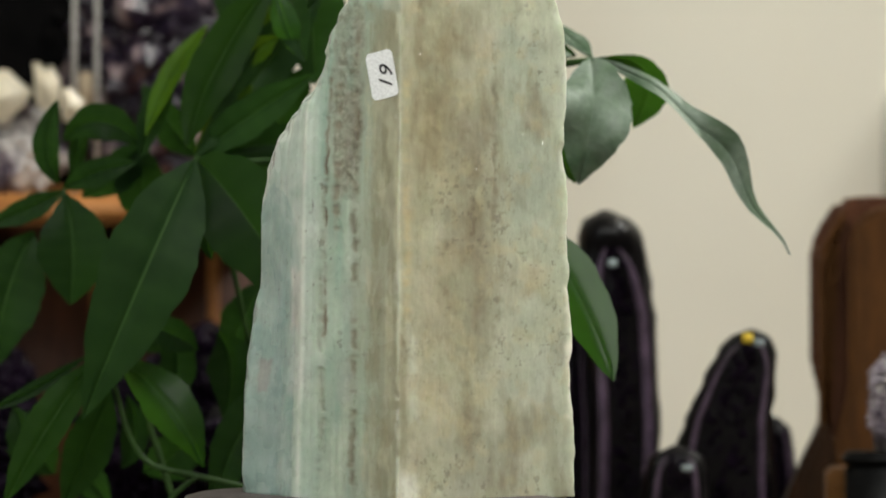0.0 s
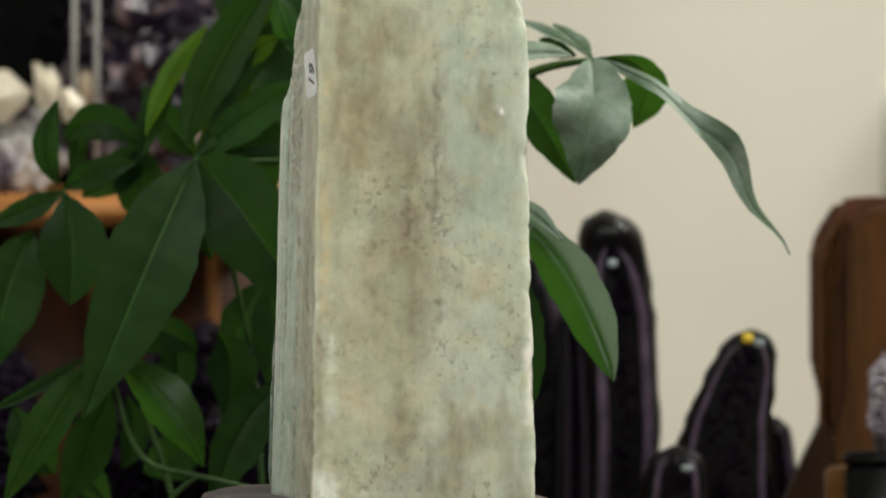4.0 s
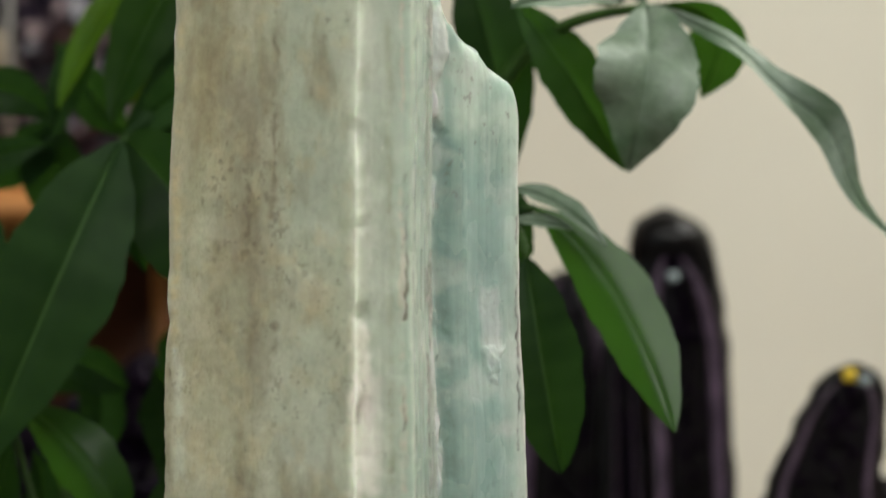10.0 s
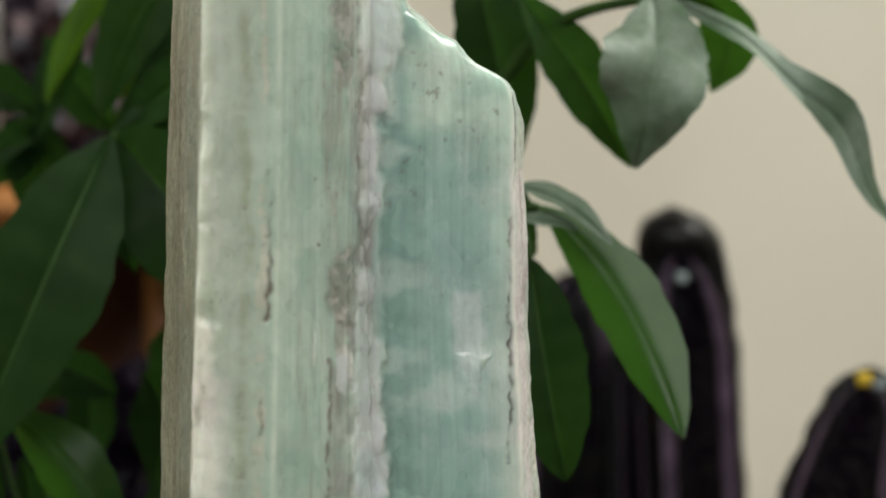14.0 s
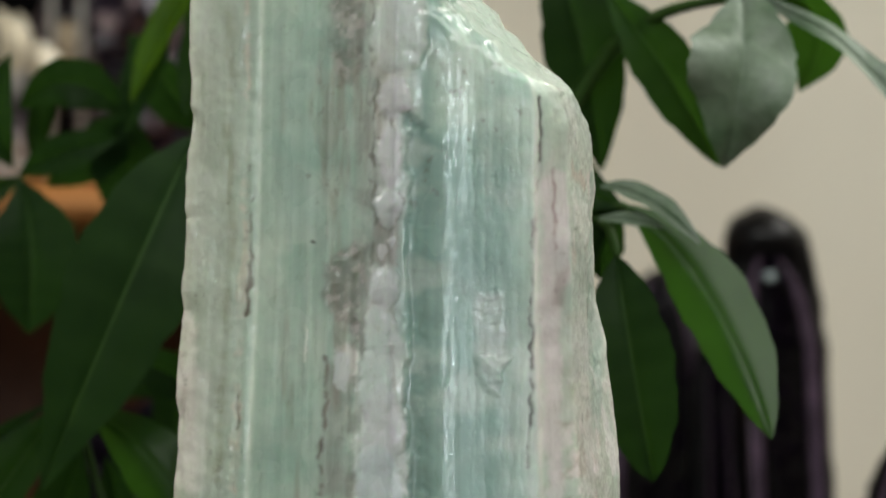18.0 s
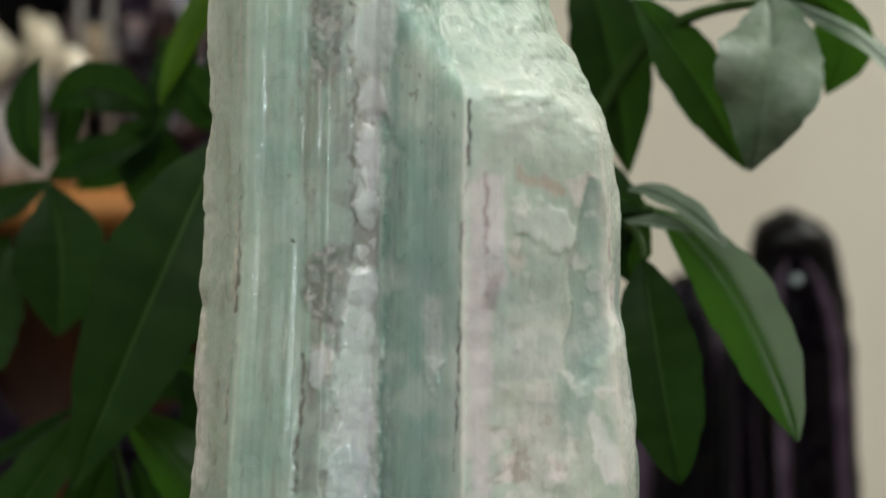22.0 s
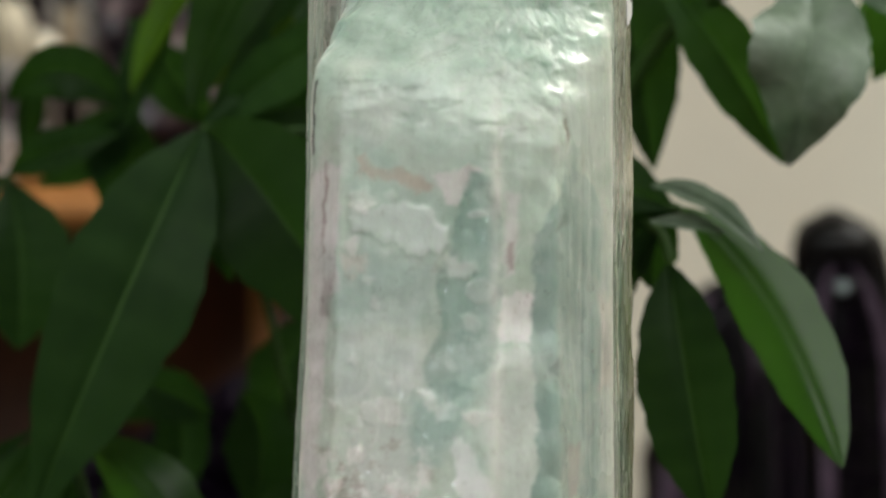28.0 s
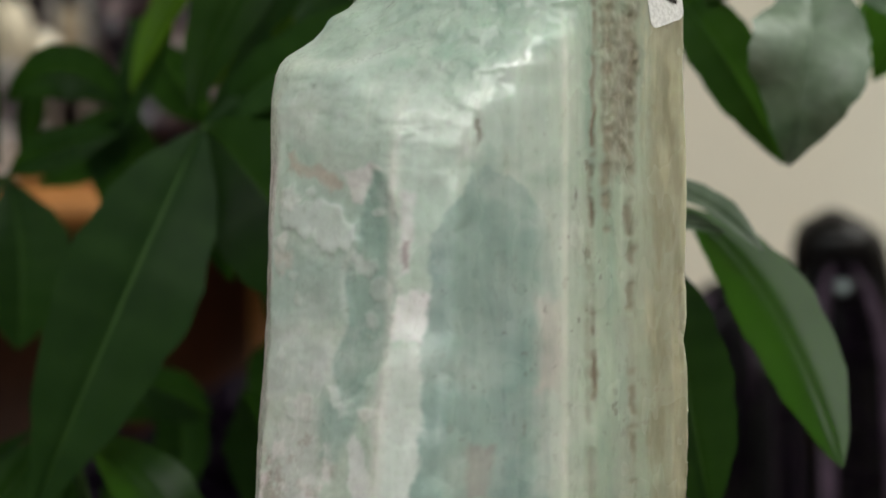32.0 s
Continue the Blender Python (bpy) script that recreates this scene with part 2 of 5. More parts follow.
def tube(points, radii, sides=8):
    rings = []
    pts = [Vector(p) for p in points]
    for i, p in enumerate(pts):
        d = (pts[min(i + 1, len(pts) - 1)] - pts[max(i - 1, 0)]).normalized()
        a = d.cross(Vector((0.3, 0.9, 0.2))).normalized()
        b = d.cross(a)
        r = radii if isinstance(radii, (int, float)) else radii[i]
        rings.append([p + (a * math.cos(k * math.tau / sides) + b * math.sin(k * math.tau / sides)) * r for k in range(sides)])
    return loft(rings)


def bend(a, b, c, n):
    """Points on a curve from a to c drawn towards b."""
    return [a * (1 - t) ** 2 + b * 2 * t * (1 - t) + c * t * t for t in (i / n for i in range(n + 1))]


# ---- room ----
def slab(name, size, centre, mat):
    ob = link_mesh(name, box_bm(size, (0, 0, 0), 0), mat, smooth=False)
    ob.location = centre
    return tagged(ob, kind="structure")


BACK = 0.95
tagged(slab("wall_back", (7.0, 0.12, 2.7), (0, BACK + 0.06, 1.35), WALL), "cream painted plaster wall behind the display", "wall")
tagged(slab("wall_left", (0.12, 6.9, 2.7), (-3.56, -2.5, 1.35), WALL), "cream painted plaster side wall", "wall")
tagged(slab("wall_right", (0.12, 6.9, 2.7), (3.56, -2.5, 1.35), WALL), "cream painted plaster side wall", "wall")
FRONT = -6.01
tagged(slab("wall_front_1", (6.5, 0.12, 2.7), (0.25, FRONT, 1.35), WALL), "cream painted plaster wall beside the window", "wall")
tagged(slab("wall_front_2", (0.5, 0.12, 0.3), (-3.25, FRONT, 0.15), WALL), "cream painted plaster wall below the window", "wall")
tagged(slab("wall_front_3", (0.5, 0.12, 0.5), (-3.25, FRONT, 2.45), WALL), "cream painted plaster wall above the window", "wall")


def window():
    """A tall shop window behind the viewer; its daylight shows as streaks on the stone."""
    w = tagged(new("window_1"), "tall narrow shop window with a white frame", "window", kind="structure")
    w.location = (-3.25, FRONT, 0.3)
    for x in (-0.225, 0.225):
        part("window_frame", box_bm((0.05, 0.10, 1.9), (x, 0, 0.95), 0.004), TRIM, w)
    for z in (0.025, 1.875):
        part("window_frame", box_bm((0.40, 0.10, 0.05), (0, 0, z), 0.004), TRIM, w)
    pane = part("pane", box_bm((0.40, 0.006, 1.80), (0, -0.02, 0.95), 0), GLASS, w)
    pane.visible_shadow = False
    lamp = bpy.data.lights.new("daylight", "AREA")
    lamp.shape, lamp.size, lamp.size_y, lamp.energy, lamp.color = "RECTANGLE", 0.40, 1.80, 40, (0.80, 0.94, 1.0)
    ob = new("daylight", lamp)
    ob.matrix_world = Matrix.Translation((-3.25, FRONT + 0.01, 1.25)) @ pose(0, 0, 0, 90, 0, 0)


window()
tagged(slab("floor", (7.24, 7.1, 0.1), (0, -2.5, -0.05), FLOOR), "grey shop floor", "floor")
tagged(slab("ceiling", (7.24, 7.1, 0.1), (0, -2.5, 2.75), CEILING), "white plaster ceiling", "ceiling")


def table(name, x0, x1, y0, y1, z, label):
    t = thing(name, ((x0 + x1) / 2, (y0 + y1) / 2, 0), label, "table")
    w, d = x1 - x0, y1 - y0
    part("tabletop", box_bm((w, d, 0.03), (0, 0, z - 0.015), 0.004), COUNTER, t)
    for sx in (-1, 1):
        for sy in (-1, 1):
            part("leg", box_bm((0.05, 0.05, z - 0.03), (sx * (w / 2 - 0.04), sy * (d / 2 - 0.04), (z - 0.03) / 2), 0.003), COUNTER, t)
    return t


table("display_table", -0.8, 0.8, -0.38, 0.105, 0.90, "dark wooden table that carries the rotating stand")
BACK_Z = 0.865
table("back_table", -1.0, 1.0, 0.27, 0.93, BACK_Z, "dark wooden table crowded with mineral specimens")


# ---- the stone: a tall prism grown together with a lower, broken one ----
def lattice(shape, seed, wrap):
    r = np.random.RandomState(seed).rand(*shape)
    if wrap:
        r[:, -1] = r[:, 0]
    return r


def field(s, z, fs, fz, seed, octaves=3):
    """Smooth noise about 0 over s (wraps, 0..1) and z (0..1)."""
    out, amp, total = np.zeros_like(s), 1.0, 0.0
    for o in range(octaves):
        ns, nz = int(fs * 2 ** o), int(fz * 2 ** o)
        g = lattice((nz + 2, ns + 1), seed + 17 * o, True)
        x, y = (s % 1.0) * ns, np.clip(z, 0, 0.9999) * nz
        i, j = np.minimum(x.astype(int), ns - 1), y.astype(int)
        a, b = x - i, y - j
        a, b = a * a * (3 - 2 * a), b * b * (3 - 2 * b)
        v = (g[j, i] * (1 - a) + g[j, i + 1] * a) * (1 - b) + (g[j + 1, i] * (1 - a) + g[j + 1, i + 1] * a) * b
        out += (v - 0.5) * 2 * amp
        total += amp
        amp *= 0.55
    return out / total


# corners of the cross-section in grid units, anticlockwise from the edge beside the sticker
SECTION = [(46, -248), (345, -20), (278, 56), (162, 92), (104, 84), (88, 104), (-30, 222), (-82, 210), (-192, 72), (-200, 0), (-125, -120)]
HEART = np.array([70.0, -70.0])
# albedo at those corners
HUES = [(0.47, 0.48, 0.37), (0.46, 0.51, 0.42), (0.42, 0.53, 0.45), (0.40, 0.53, 0.45), (0.45, 0.52, 0.46), (0.27, 0.45, 0.37),
        (0.43, 0.60, 0.48), (0.50, 0.61, 0.49), (0.46, 0.62, 0.49), (0.47, 0.62, 0.50), (0.44, 0.56, 0.45)]


def chips(S, Z, ns, nz, seed, octaves=2):
    """Flat-sided fracture relief, 0..1: a triangulated uneven lattice, its lines bent so that no two facets match."""
    out, amp, total = np.zeros_like(S), 1.0, 0.0
    for o in range(octaves):
        n, m = ns * 2 ** o, nz * 2 ** o
        g = lattice((m + 3, n + 1), seed + 29 * o, True)
        x = (S * n + 0.55 * field(S, Z, max(4, n // 2), max(3, m // 2), seed + 3 + o, 2) + 0.5 * field(S, Z, 5, 6, seed + 5, 2)) % n
        y = np.clip(Z * m + 0.55 * field(S, Z, max(4, n // 2), max(3, m // 2), seed + 4 + o, 2), 0, m + 0.99) 
        i, j = np.minimum(x.astype(int), n - 1), y.astype(int)
        a, b = x - i, y - j
        flip = ((i * 7 + j * 13) % 3) == 0
        a = np.where(flip, 1 - a, a)
        p, q = np.where(flip, i + 1, i), np.where(flip, i, i + 1)
        g00, g10, g01, g11 = g[j, p], g[j, q], g[j + 1, p], g[j + 1, q]
        v = np.where(a + b < 1, g00 + (g10 - g00) * a + (g01 - g00) * b, g11 + (g01 - g11) * (1 - a) + (g10 - g11) * (1 - b))
        out += v * amp
        total += amp
        amp *= 0.4
    return out / total


def stone():
    NS, NZ = 800, 460
    c = np.array(SECTION, float)
    nxt = np.roll(c, -1, 0)
    lens = np.hypot(*(nxt - c).T)
    cum = np.concatenate([[0], np.cumsum(lens)])
    GIRTH = cum[-1]
    s1 = (np.arange(NS) + 0.5) / NS
    seg = np.searchsorted(cum, s1 * GIRTH, side="right") - 1
    f = (s1 * GIRTH - cum[seg]) / lens[seg]
    ring = c[seg] + (nxt - c)[seg] * f[:, None]
    for _ in range(5):                      # worn edges
        ring = 0.5 * ring + 0.25 * (np.roll(ring, 1, 0) + np.roll(ring, -1, 0))
    corner = cum[:-1] / GIRTH               # place of each corner along the outline
    z1 = np.linspace(0, 1, NZ)
    ZP = -434 + z1 * 940                    # height in grid units from the middle
    S, Z = np.meshgrid(s1, z1)
    H = np.repeat(ZP[:, None], NS, 1)
    P = np.repeat(ring[None], NZ, 0)
    # wavering coordinates, so that stains and seams have uneven edges
    WA = S * GIRTH + 6 * field(S, Z, 24, 20, 301, 3) + 6 * field(S, Z, 70, 60, 305, 3)
    WH = H + 10 * field(S, Z, 30, 14, 303, 3) + 9 * field(S, Z, 90, 60, 307, 3)

    def near(k, w):
        d = np.abs(S - corner[k])
        d = np.minimum(d, 1 - d)
        return np.exp(-(d / w) ** 2)

    def between(a, b, soft=0.006):
        ca, cb = corner[a], corner[b] if b < len(corner) else 1.0
        return 1 / (1 + np.exp(-(S - ca) / soft)) / (1 + np.exp((S - cb) / soft))

    def rise(x):
        x = np.clip(x, 0, 1)
        return x * x * (3 - 2 * x)

    def window(pts, margin):
        """The rows and columns that an outline (girth, height) can touch, with its coordinates there."""
        mid = sum(p[0] for p in pts) / len(pts)
        half = max(abs(p[0] - mid) for p in pts) + margin + 14
        off = (s1 * GIRTH - mid + GIRTH / 2) % GIRTH - GIRTH / 2
        cols = np.where(np.abs(off) < half)[0]
        rows = np.where((ZP > min(p[1] for p in pts) - margin - 20) & (ZP < max(p[1] for p in pts) + margin + 20))[0]
        box = np.ix_(rows, cols)
        return box, (WA[box] - mid + GIRTH / 2) % GIRTH + mid - GIRTH / 2, WH[box]

    def far(pts, A, B):
        dist = np.full(A.shape, 1e9)
        for (ax, ay), (bx, by) in pts:
            ux, uy = bx - ax, by - ay
            k = np.clip(((A - ax) * ux + (B - ay) * uy) / max(ux * ux + uy * uy, 1e-6), 0, 1)
            dist = np.minimum(dist, np.hypot(A - ax - k * ux, B - ay - k * uy))
        return dist

    def region(pts, soft):
        """1 inside the outline, fading over soft."""
        box, A, B = window(pts, soft)
        inside = np.zeros(A.shape, bool)
        edges = list(zip(pts, pts[1:] + pts[:1]))
        for (ax, ay), (bx, by) in edges:
            if ay != by:
                inside ^= ((ay > B) != (by > B)) & (A < (bx - ax) * (B - ay) / (by - ay) + ax)
        dist = far(edges, A, B)
        out = np.zeros(S.shape)
        out[box] = rise(np.where(inside, dist, -dist) / (2 * soft) + 0.5)
        return out

    def trace(pts, width):
        box, A, B = window(pts, 3 * width)
        out = np.zeros(S.shape)
        out[box] = np.exp(-(far(list(zip(pts, pts[1:])), A, B) / width) ** 2)
        return out

    P = P * (1 - 0.03 * H / 441)[..., None]
    broken = between(6, 9)
    flutes = between(2, 4) + between(4, 6) + between(9, 11)
    # upright ribs, slow swells, chips along the edges, hackly fractures
    d = (0.7 * field(S, Z, 60, 2, 5, 2) + 0.6 * field(S, Z, 190, 3, 7, 1)) * (0.06 + flutes - 0.65 * between(5, 6) + 0.9 * between(1, 4)) + 0.12 * field(S, Z, 200, 6, 9) + 1.2 * field(S, Z, 60, 40, 13, 3) * (1 - 0.6 * flutes)
    d += 3.5 * field(S, Z, 9, 4, 11) * (1 - 0.7 * between(5, 6))
    d -= (0.6 * near(0, 0.009) + near(1, 0.013) + near(9, 0.014)) * (20 * np.clip(chips(S, Z, 30, 20, 21) - 0.45, 0, 1) - 1)
    d += 13 * rise((-50 - H) / 60) * np.exp(-((S * GIRTH - 1120) / 48) ** 2)
    # the foot flares, least under the brown face
    d += rise((-40 - H) / 260) * np.interp(S * GIRTH, (0, 330, 376, 478, 600, 683, 850, 903, 1000, 1080, 1152, 1225, 1293, 1507), (0, 0, 6, 6, 8, 9, 11, 17, 25, 25, 16, 3, 1, 0))
    # a rounded rib that catches the window
    d += 4 * np.exp(-((S * GIRTH - 726) / 24) ** 2) * rise((250 - H) / 60)
    d += broken * (9 * chips(S, Z, 14, 9, 31, 1) + 2.0 * chips(S, Z, 44, 24, 33, 1) - 5.5)

    # albedo
    hues = np.array(HUES)
    col = hues[seg] * (1 - f)[:, None] + np.roll(hues, -1, 0)[seg] * f[:, None]
    col = np.repeat(col[None], NZ, 0)

    def blend(mask, rgb):
        nonlocal col
        m = np.clip(mask, 0, 1)[..., None]
        col = col * (1 - m) + np.array(rgb) * m

    def spots(fs, fz, seed, lo, hi, octv=4):
        return np.clip((field(S, Z, fs, fz, seed, octv) - lo) / (hi - lo), 0, 1)

    def patch(pts, rgb, soft, strength):
        m = region(pts, soft)
        grey = sum(rgb) / 3
        thin = 0.84 + 0.16 * np.clip(2 * field(S, Z, 22, 14, 401 + int(pts[0][0]), 3), -1, 1)
        blend(m * strength * thin, tuple(0.82 * v + 0.18 * grey for v in rgb))
        return m

    def seam(pts, rgb, width, strength):
        nonlocal d
        m = trace(pts, width)
        gaps = 0.15 + 0.85 * np.clip(1.9 * field(S, Z, 12, 23, int(pts[0][0]) + 7, 3) + 1.4 * field(S, Z, 12, 83, int(pts[0][0]) + 8, 2) + 0.5, 0, 1)
        blend(m * strength * gaps, rgb)
        if sum(rgb) < 0.8:
            d = d - 1.4 * m * gaps

    brown_face = between(0, 1)
    green = flutes
    blend(green * spots(34, 3, 131, 0.0, 0.5) * 0.45, (0.27, 0.46, 0.385))
    blend(green * spots(46, 3, 133, 0.1, 0.6) * 0.5, (0.56, 0.66, 0.57))
    blend(broken * spots(12, 8, 151, 0.0, 0.4) * 0.6, (0.53, 0.65, 0.54))
    blend(broken * spots(12, 7, 153, 0.1, 0.4) * 0.5, (0.34, 0.55, 0.45))
    # brown face
    patch([(107, 300), (201, 279), (201, -111), (169, -231), (100, -90)], (0.25, 0.205, 0.12), 40, 0.65)
    patch([(56, 431), (125, 390), (100, 150), (44, 30), (25, 251)], (0.40, 0.36, 0.19), 45, 0.7)
    patch([(44, 30), (144, 10), (132, -251), (63, -270)], (0.43, 0.39, 0.24), 45, 0.5)
    patch([(226, 389), (307, 389), (364, 148), (351, 8), (238, 29)], (0.38, 0.465, 0.38), 35, 0.7)
    patch([(226, -91), (357, -112), (332, -312), (226, -271)], (0.43, 0.49, 0.42), 40, 0.6)
    patch([(276, -21), (338, -22), (326, -77), (276, -71)], (0.44, 0.34, 0.16), 14, 0.7)
    patch([(100, -330), (219, -311), (295, -352), (251, -432), (119, -431)], (0.31, 0.33, 0.27), 40, 0.6)
    seam([(207, 359), (213, 199), (207, 59)], (0.20, 0.16, 0.105), 6, 0.5)
    seam([(219, 19), (219, -111)], (0.22, 0.17, 0.11), 8, 0.5)
    seam([(257, 4), (313, 10), (370, 8)], (0.22, 0.18, 0.12), 2.5, 0.6)
    seam([(13, 301), (13, 101), (19, -110)], (0.58, 0.50, 0.30), 10, 0.7)
    patch([(19, -110), (38, -150), (44, -290), (25, -290)], (0.54, 0.60, 0.51), 8, 0.8)
    patch([(6, -380), (44, -385), (44, -428), (0, -428)], (0.68, 0.72, 0.66), 10, 0.9)
    seam([(6, -140), (-3, -310)], (0.27, 0.19, 0.11), 4, 0.6)
    # pale corner
    patch([(357, 340), (410, 340), (410, -20), (364, -48)], (0.52, 0.57, 0.49), 14, 0.7)
    patch([(364, -62), (398, -77), (410, -293), (364, -293)], (0.76, 0.74, 0.68), 8, 0.95)
    patch([(410, 340), (452, 339), (444, -294), (410, -293)], (0.44, 0.49, 0.41), 16, 0.5)
    seam([(457, 87), (455, -93), (454, -294)], (0.56, 0.54, 0.44), 3, 0.6)
    seam([(376, -119), (386, -156), (379, -206)], (0.25, 0.22, 0.2), 4, 0.5)
    seam([(457, 335), (460, 98), (462, -96), (460, -297)], (0.58, 0.53, 0.45), 4, 0.7)
    seam([(469, 91), (467, -3), (464, -67)], (0.17, 0.13, 0.10), 2.5, 0.8)
    seam([(460, -154), (459, -211)], (0.2, 0.16, 0.12), 2.5, 0.7)
    seam([(432, 334), (439, -25), (437, -298)], (0.35, 0.38, 0.26), 7, 0.5)
    patch([(481, 292), (558, 292), (560, 33), (485, 33)], (0.33, 0.50, 0.43), 25, 0.7)
    patch([(485, 33), (554, 19), (564, -297), (483, -297)], (0.40, 0.53, 0.45), 25, 0.6)
    patch([(376, -126), (418, -140), (418, -298), (376, -299)], (0.64, 0.64, 0.58), 12, 0.7)
    patch([(564, 335), (613, 334), (613, 263), (602, 227), (573, 220)], (0.22, 0.20, 0.17), 8, 0.75)
    patch([(562, -10), (597, 26), (618, 18), (616, -97), (597, -82), (562, -60)], (0.26, 0.28, 0.24), 8, 0.8)
    patch([(568, -125), (597, -161), (599, -297), (570, -297)], (0.30, 0.33, 0.29), 8, 0.7)
    seam([(568, -125), (568, -297)], (0.2, 0.17, 0.15), 3, 0.8)
    patch([(583, -105), (609, -104), (610, -150), (585, -154)], (0.66, 0.70, 0.65), 5, 0.9)
    seam([(542, -60), (542, -125)], (0.7, 0.72, 0.68), 2, 0.7)
    # vein
    patch([(625, 334), (702, 334), (700, 262), (679, 240), (679, 190), (635, 183), (626, 234)], (0.56, 0.67, 0.55), 8, 0.8)
    patch([(635, 179), (669, 179), (671, 125), (680, 90), (672, 61), (631, 57), (635, 118)], (0.56, 0.66, 0.60), 9, 0.75)
    patch([(624, -3), (655, -4), (656, -69), (672, -112), (677, -169), (681, -298), (607, -297), (610, -161), (620, -97), (624, -54)], (0.59, 0.68, 0.62), 8, 0.85)
    patch([(627, 58), (668, 57), (664, -4), (628, 0)], (0.36, 0.36, 0.31), 6, 0.8)
    seam([(622, 334), (628, 233), (631, 154), (627, 32), (622, -68), (610, -161)], (0.20, 0.20, 0.17), 3, 0.6)
    patch([(679, 187), (714, 169), (714, -298), (683, -298)], (0.20, 0.40, 0.32), 10, 0.85)
    # green face of the lower prism
    patch([(722, 119), (830, 106), (817, -430), (722, -430)], (0.27, 0.50, 0.42), 25, 0.8)
    patch([(700, 270), (761, 292), (844, 250), (847, 164), (714, 169)], (0.50, 0.70, 0.54), 18, 0.75)
    patch([(744, 19), (797, 13), (789, -38), (744, -39)], (0.24, 0.45, 0.39), 20, 0.5)
    patch([(769, -38), (808, -38), (811, -95), (797, -167), (769, -139)], (0.58, 0.66, 0.62), 8, 0.55)
    seam([(857, 214), (851, 100), (844, -8), (842, -123), (833, -253)], (0.07, 0.06, 0.055), 2.4, 0.95)
    patch([(853, 121), (875, 127), (868, -238), (842, -238)], (0.56, 0.59, 0.51), 9, 0.5)
    patch([(884, 120), (1021, 101), (1030, -302), (870, -296)], (0.45, 0.58, 0.46), 16, 0.6)
    # broken side: glassy green body, milky shells, a deep notch
    patch([(884, 201), (1120, 220), (1122, 86), (1027, 111), (887, 131)], (0.47, 0.62, 0.51), 22, 0.6)
    patch([(875, 22), (1013, 9), (1011, -61), (896, -67)], (0.37, 0.56, 0.46), 14, 0.8)
    patch([(896, -77), (925, -71), (991, -77), (1000, -118), (986, -144), (899, -150)], (0.5, 0.63, 0.55), 10, 0.7)
    patch([(911, 105), (1028, 76), (1032, 16), (983, 16), (922, 38)], (0.38, 0.56, 0.44), 10, 0.7)
    patch([(915, 59), (923, 69), (948, 65), (975, 70), (1002, 58), (1027, 48), (1028, 25), (1015, 12), (983, 17), (949, 30), (922, 39)], (0.56, 0.69, 0.6), 2.5, 0.85)
    patch([(920, 119), (974, 108), (1004, 94), (999, 82), (954, 99), (918, 108)], (0.52, 0.42, 0.3), 4, 0.7)
    patch([(1004, 105), (1034, 111), (1054, 115), (1069, 106), (1048, 97), (1033, 73), (1018, 76)], (0.66, 0.68, 0.62), 4, 0.8)
    patch([(1048, 104), (1064, 104), (1086, 60), (1089, -10), (1084, -87), (1058, -118), (1027, -144), (1003, -139), (1000, -99), (1015, -61), (1013, -4), (1032, 16), (1036, 73)], (0.27, 0.48, 0.375), 3.5, 0.9)
    patch([(986, -144), (1025, -144), (1051, -125), (1039, -176), (1020, -214), (994, -214)], (0.32, 0.53, 0.43), 8, 0.7)
    patch([(1088, 86), (1107, 89), (1106, 41), (1101, -4), (1091, -4)], (0.66, 0.66, 0.63), 5, 0.7)
    patch([(1094, 35), (1101, 35), (1100, 3), (1094, 3)], (0.35, 0.26, 0.24), 3, 0.6)
    patch([(1088, -30), (1109, -26), (1128, -30), (1127, -87), (1110, -90), (1088, -80)], (0.72, 0.77, 0.71), 3, 0.9)
    patch([(1087, -94), (1127, -92), (1127, -267), (1086, -267), (1058, -150), (1071, -118)], (0.55, 0.67, 0.57), 8, 0.75)
    patch([(1036, -184), (1052, -189), (1083, -253), (1090, -278), (1054, -278), (1036, -233)], (0.68, 0.76, 0.7), 3, 0.85)
    patch([(918, -195), (953, -150), (986, -163), (995, -267), (924, -278)], (0.56, 0.64, 0.57), 14, 0.6)
    patch([(906, 16), (936, 12), (933, -4), (910, -7)], (0.62, 0.54, 0.44), 5, 0.6)
    patch([(857, 110), (900, 112), (900, -20), (886, -30), (880, -330), (856, -330)], (0.66, 0.63, 0.62), 6, 0.6)
    seam([(877, 114), (876, -1)], (0.34, 0.25, 0.24), 3, 0.7)
    patch([(876, -10), (896, 0), (890, -60), (878, -50)], (0.36, 0.29, 0.28), 4, 0.5)
    # side towards the sticker
    patch([(1122, -440), (1124, -77), (1126, 40), (1150, 70), (1199, 116), (1244, 92), (1274, 60), (1282, -60), (1272, -200), (1278, -440)], (0.27, 0.46, 0.375), 3.5, 0.95)
    patch([(1205, -30), (1236, -20), (1240, -440), (1204, -440)], (0.26, 0.44, 0.385), 16, 0.5)
    patch([(1221, -44), (1249, -41), (1247, -130), (1218, -136)], (0.25, 0.45, 0.38), 10, 0.6)
    patch([(1155, 222), (1321, 263), (1331, 116), (1254, 112), (1197, 132), (1155, 114)], (0.54, 0.67, 0.55), 12, 0.75)
    patch([(1261, 93), (1324, 85), (1321, -259), (1256, -258)], (0.50, 0.60, 0.51), 12, 0.7)
    patch([(1258, -28), (1294, -36), (1289, -144), (1261, -137)], (0.55, 0.51, 0.43), 10, 0.6)
    seam([(1348, 300), (1341, 78), (1345, -145)], (0.25, 0.20, 0.14), 5, 0.85)
    seam([(1372, 300), (1365, 45)], (0.33, 0.27, 0.19), 9, 0.7)
    patch([(1385, 286), (1419, 285), (1416, 171), (1379, 89)], (0.40, 0.36, 0.28), 10, 0.7)
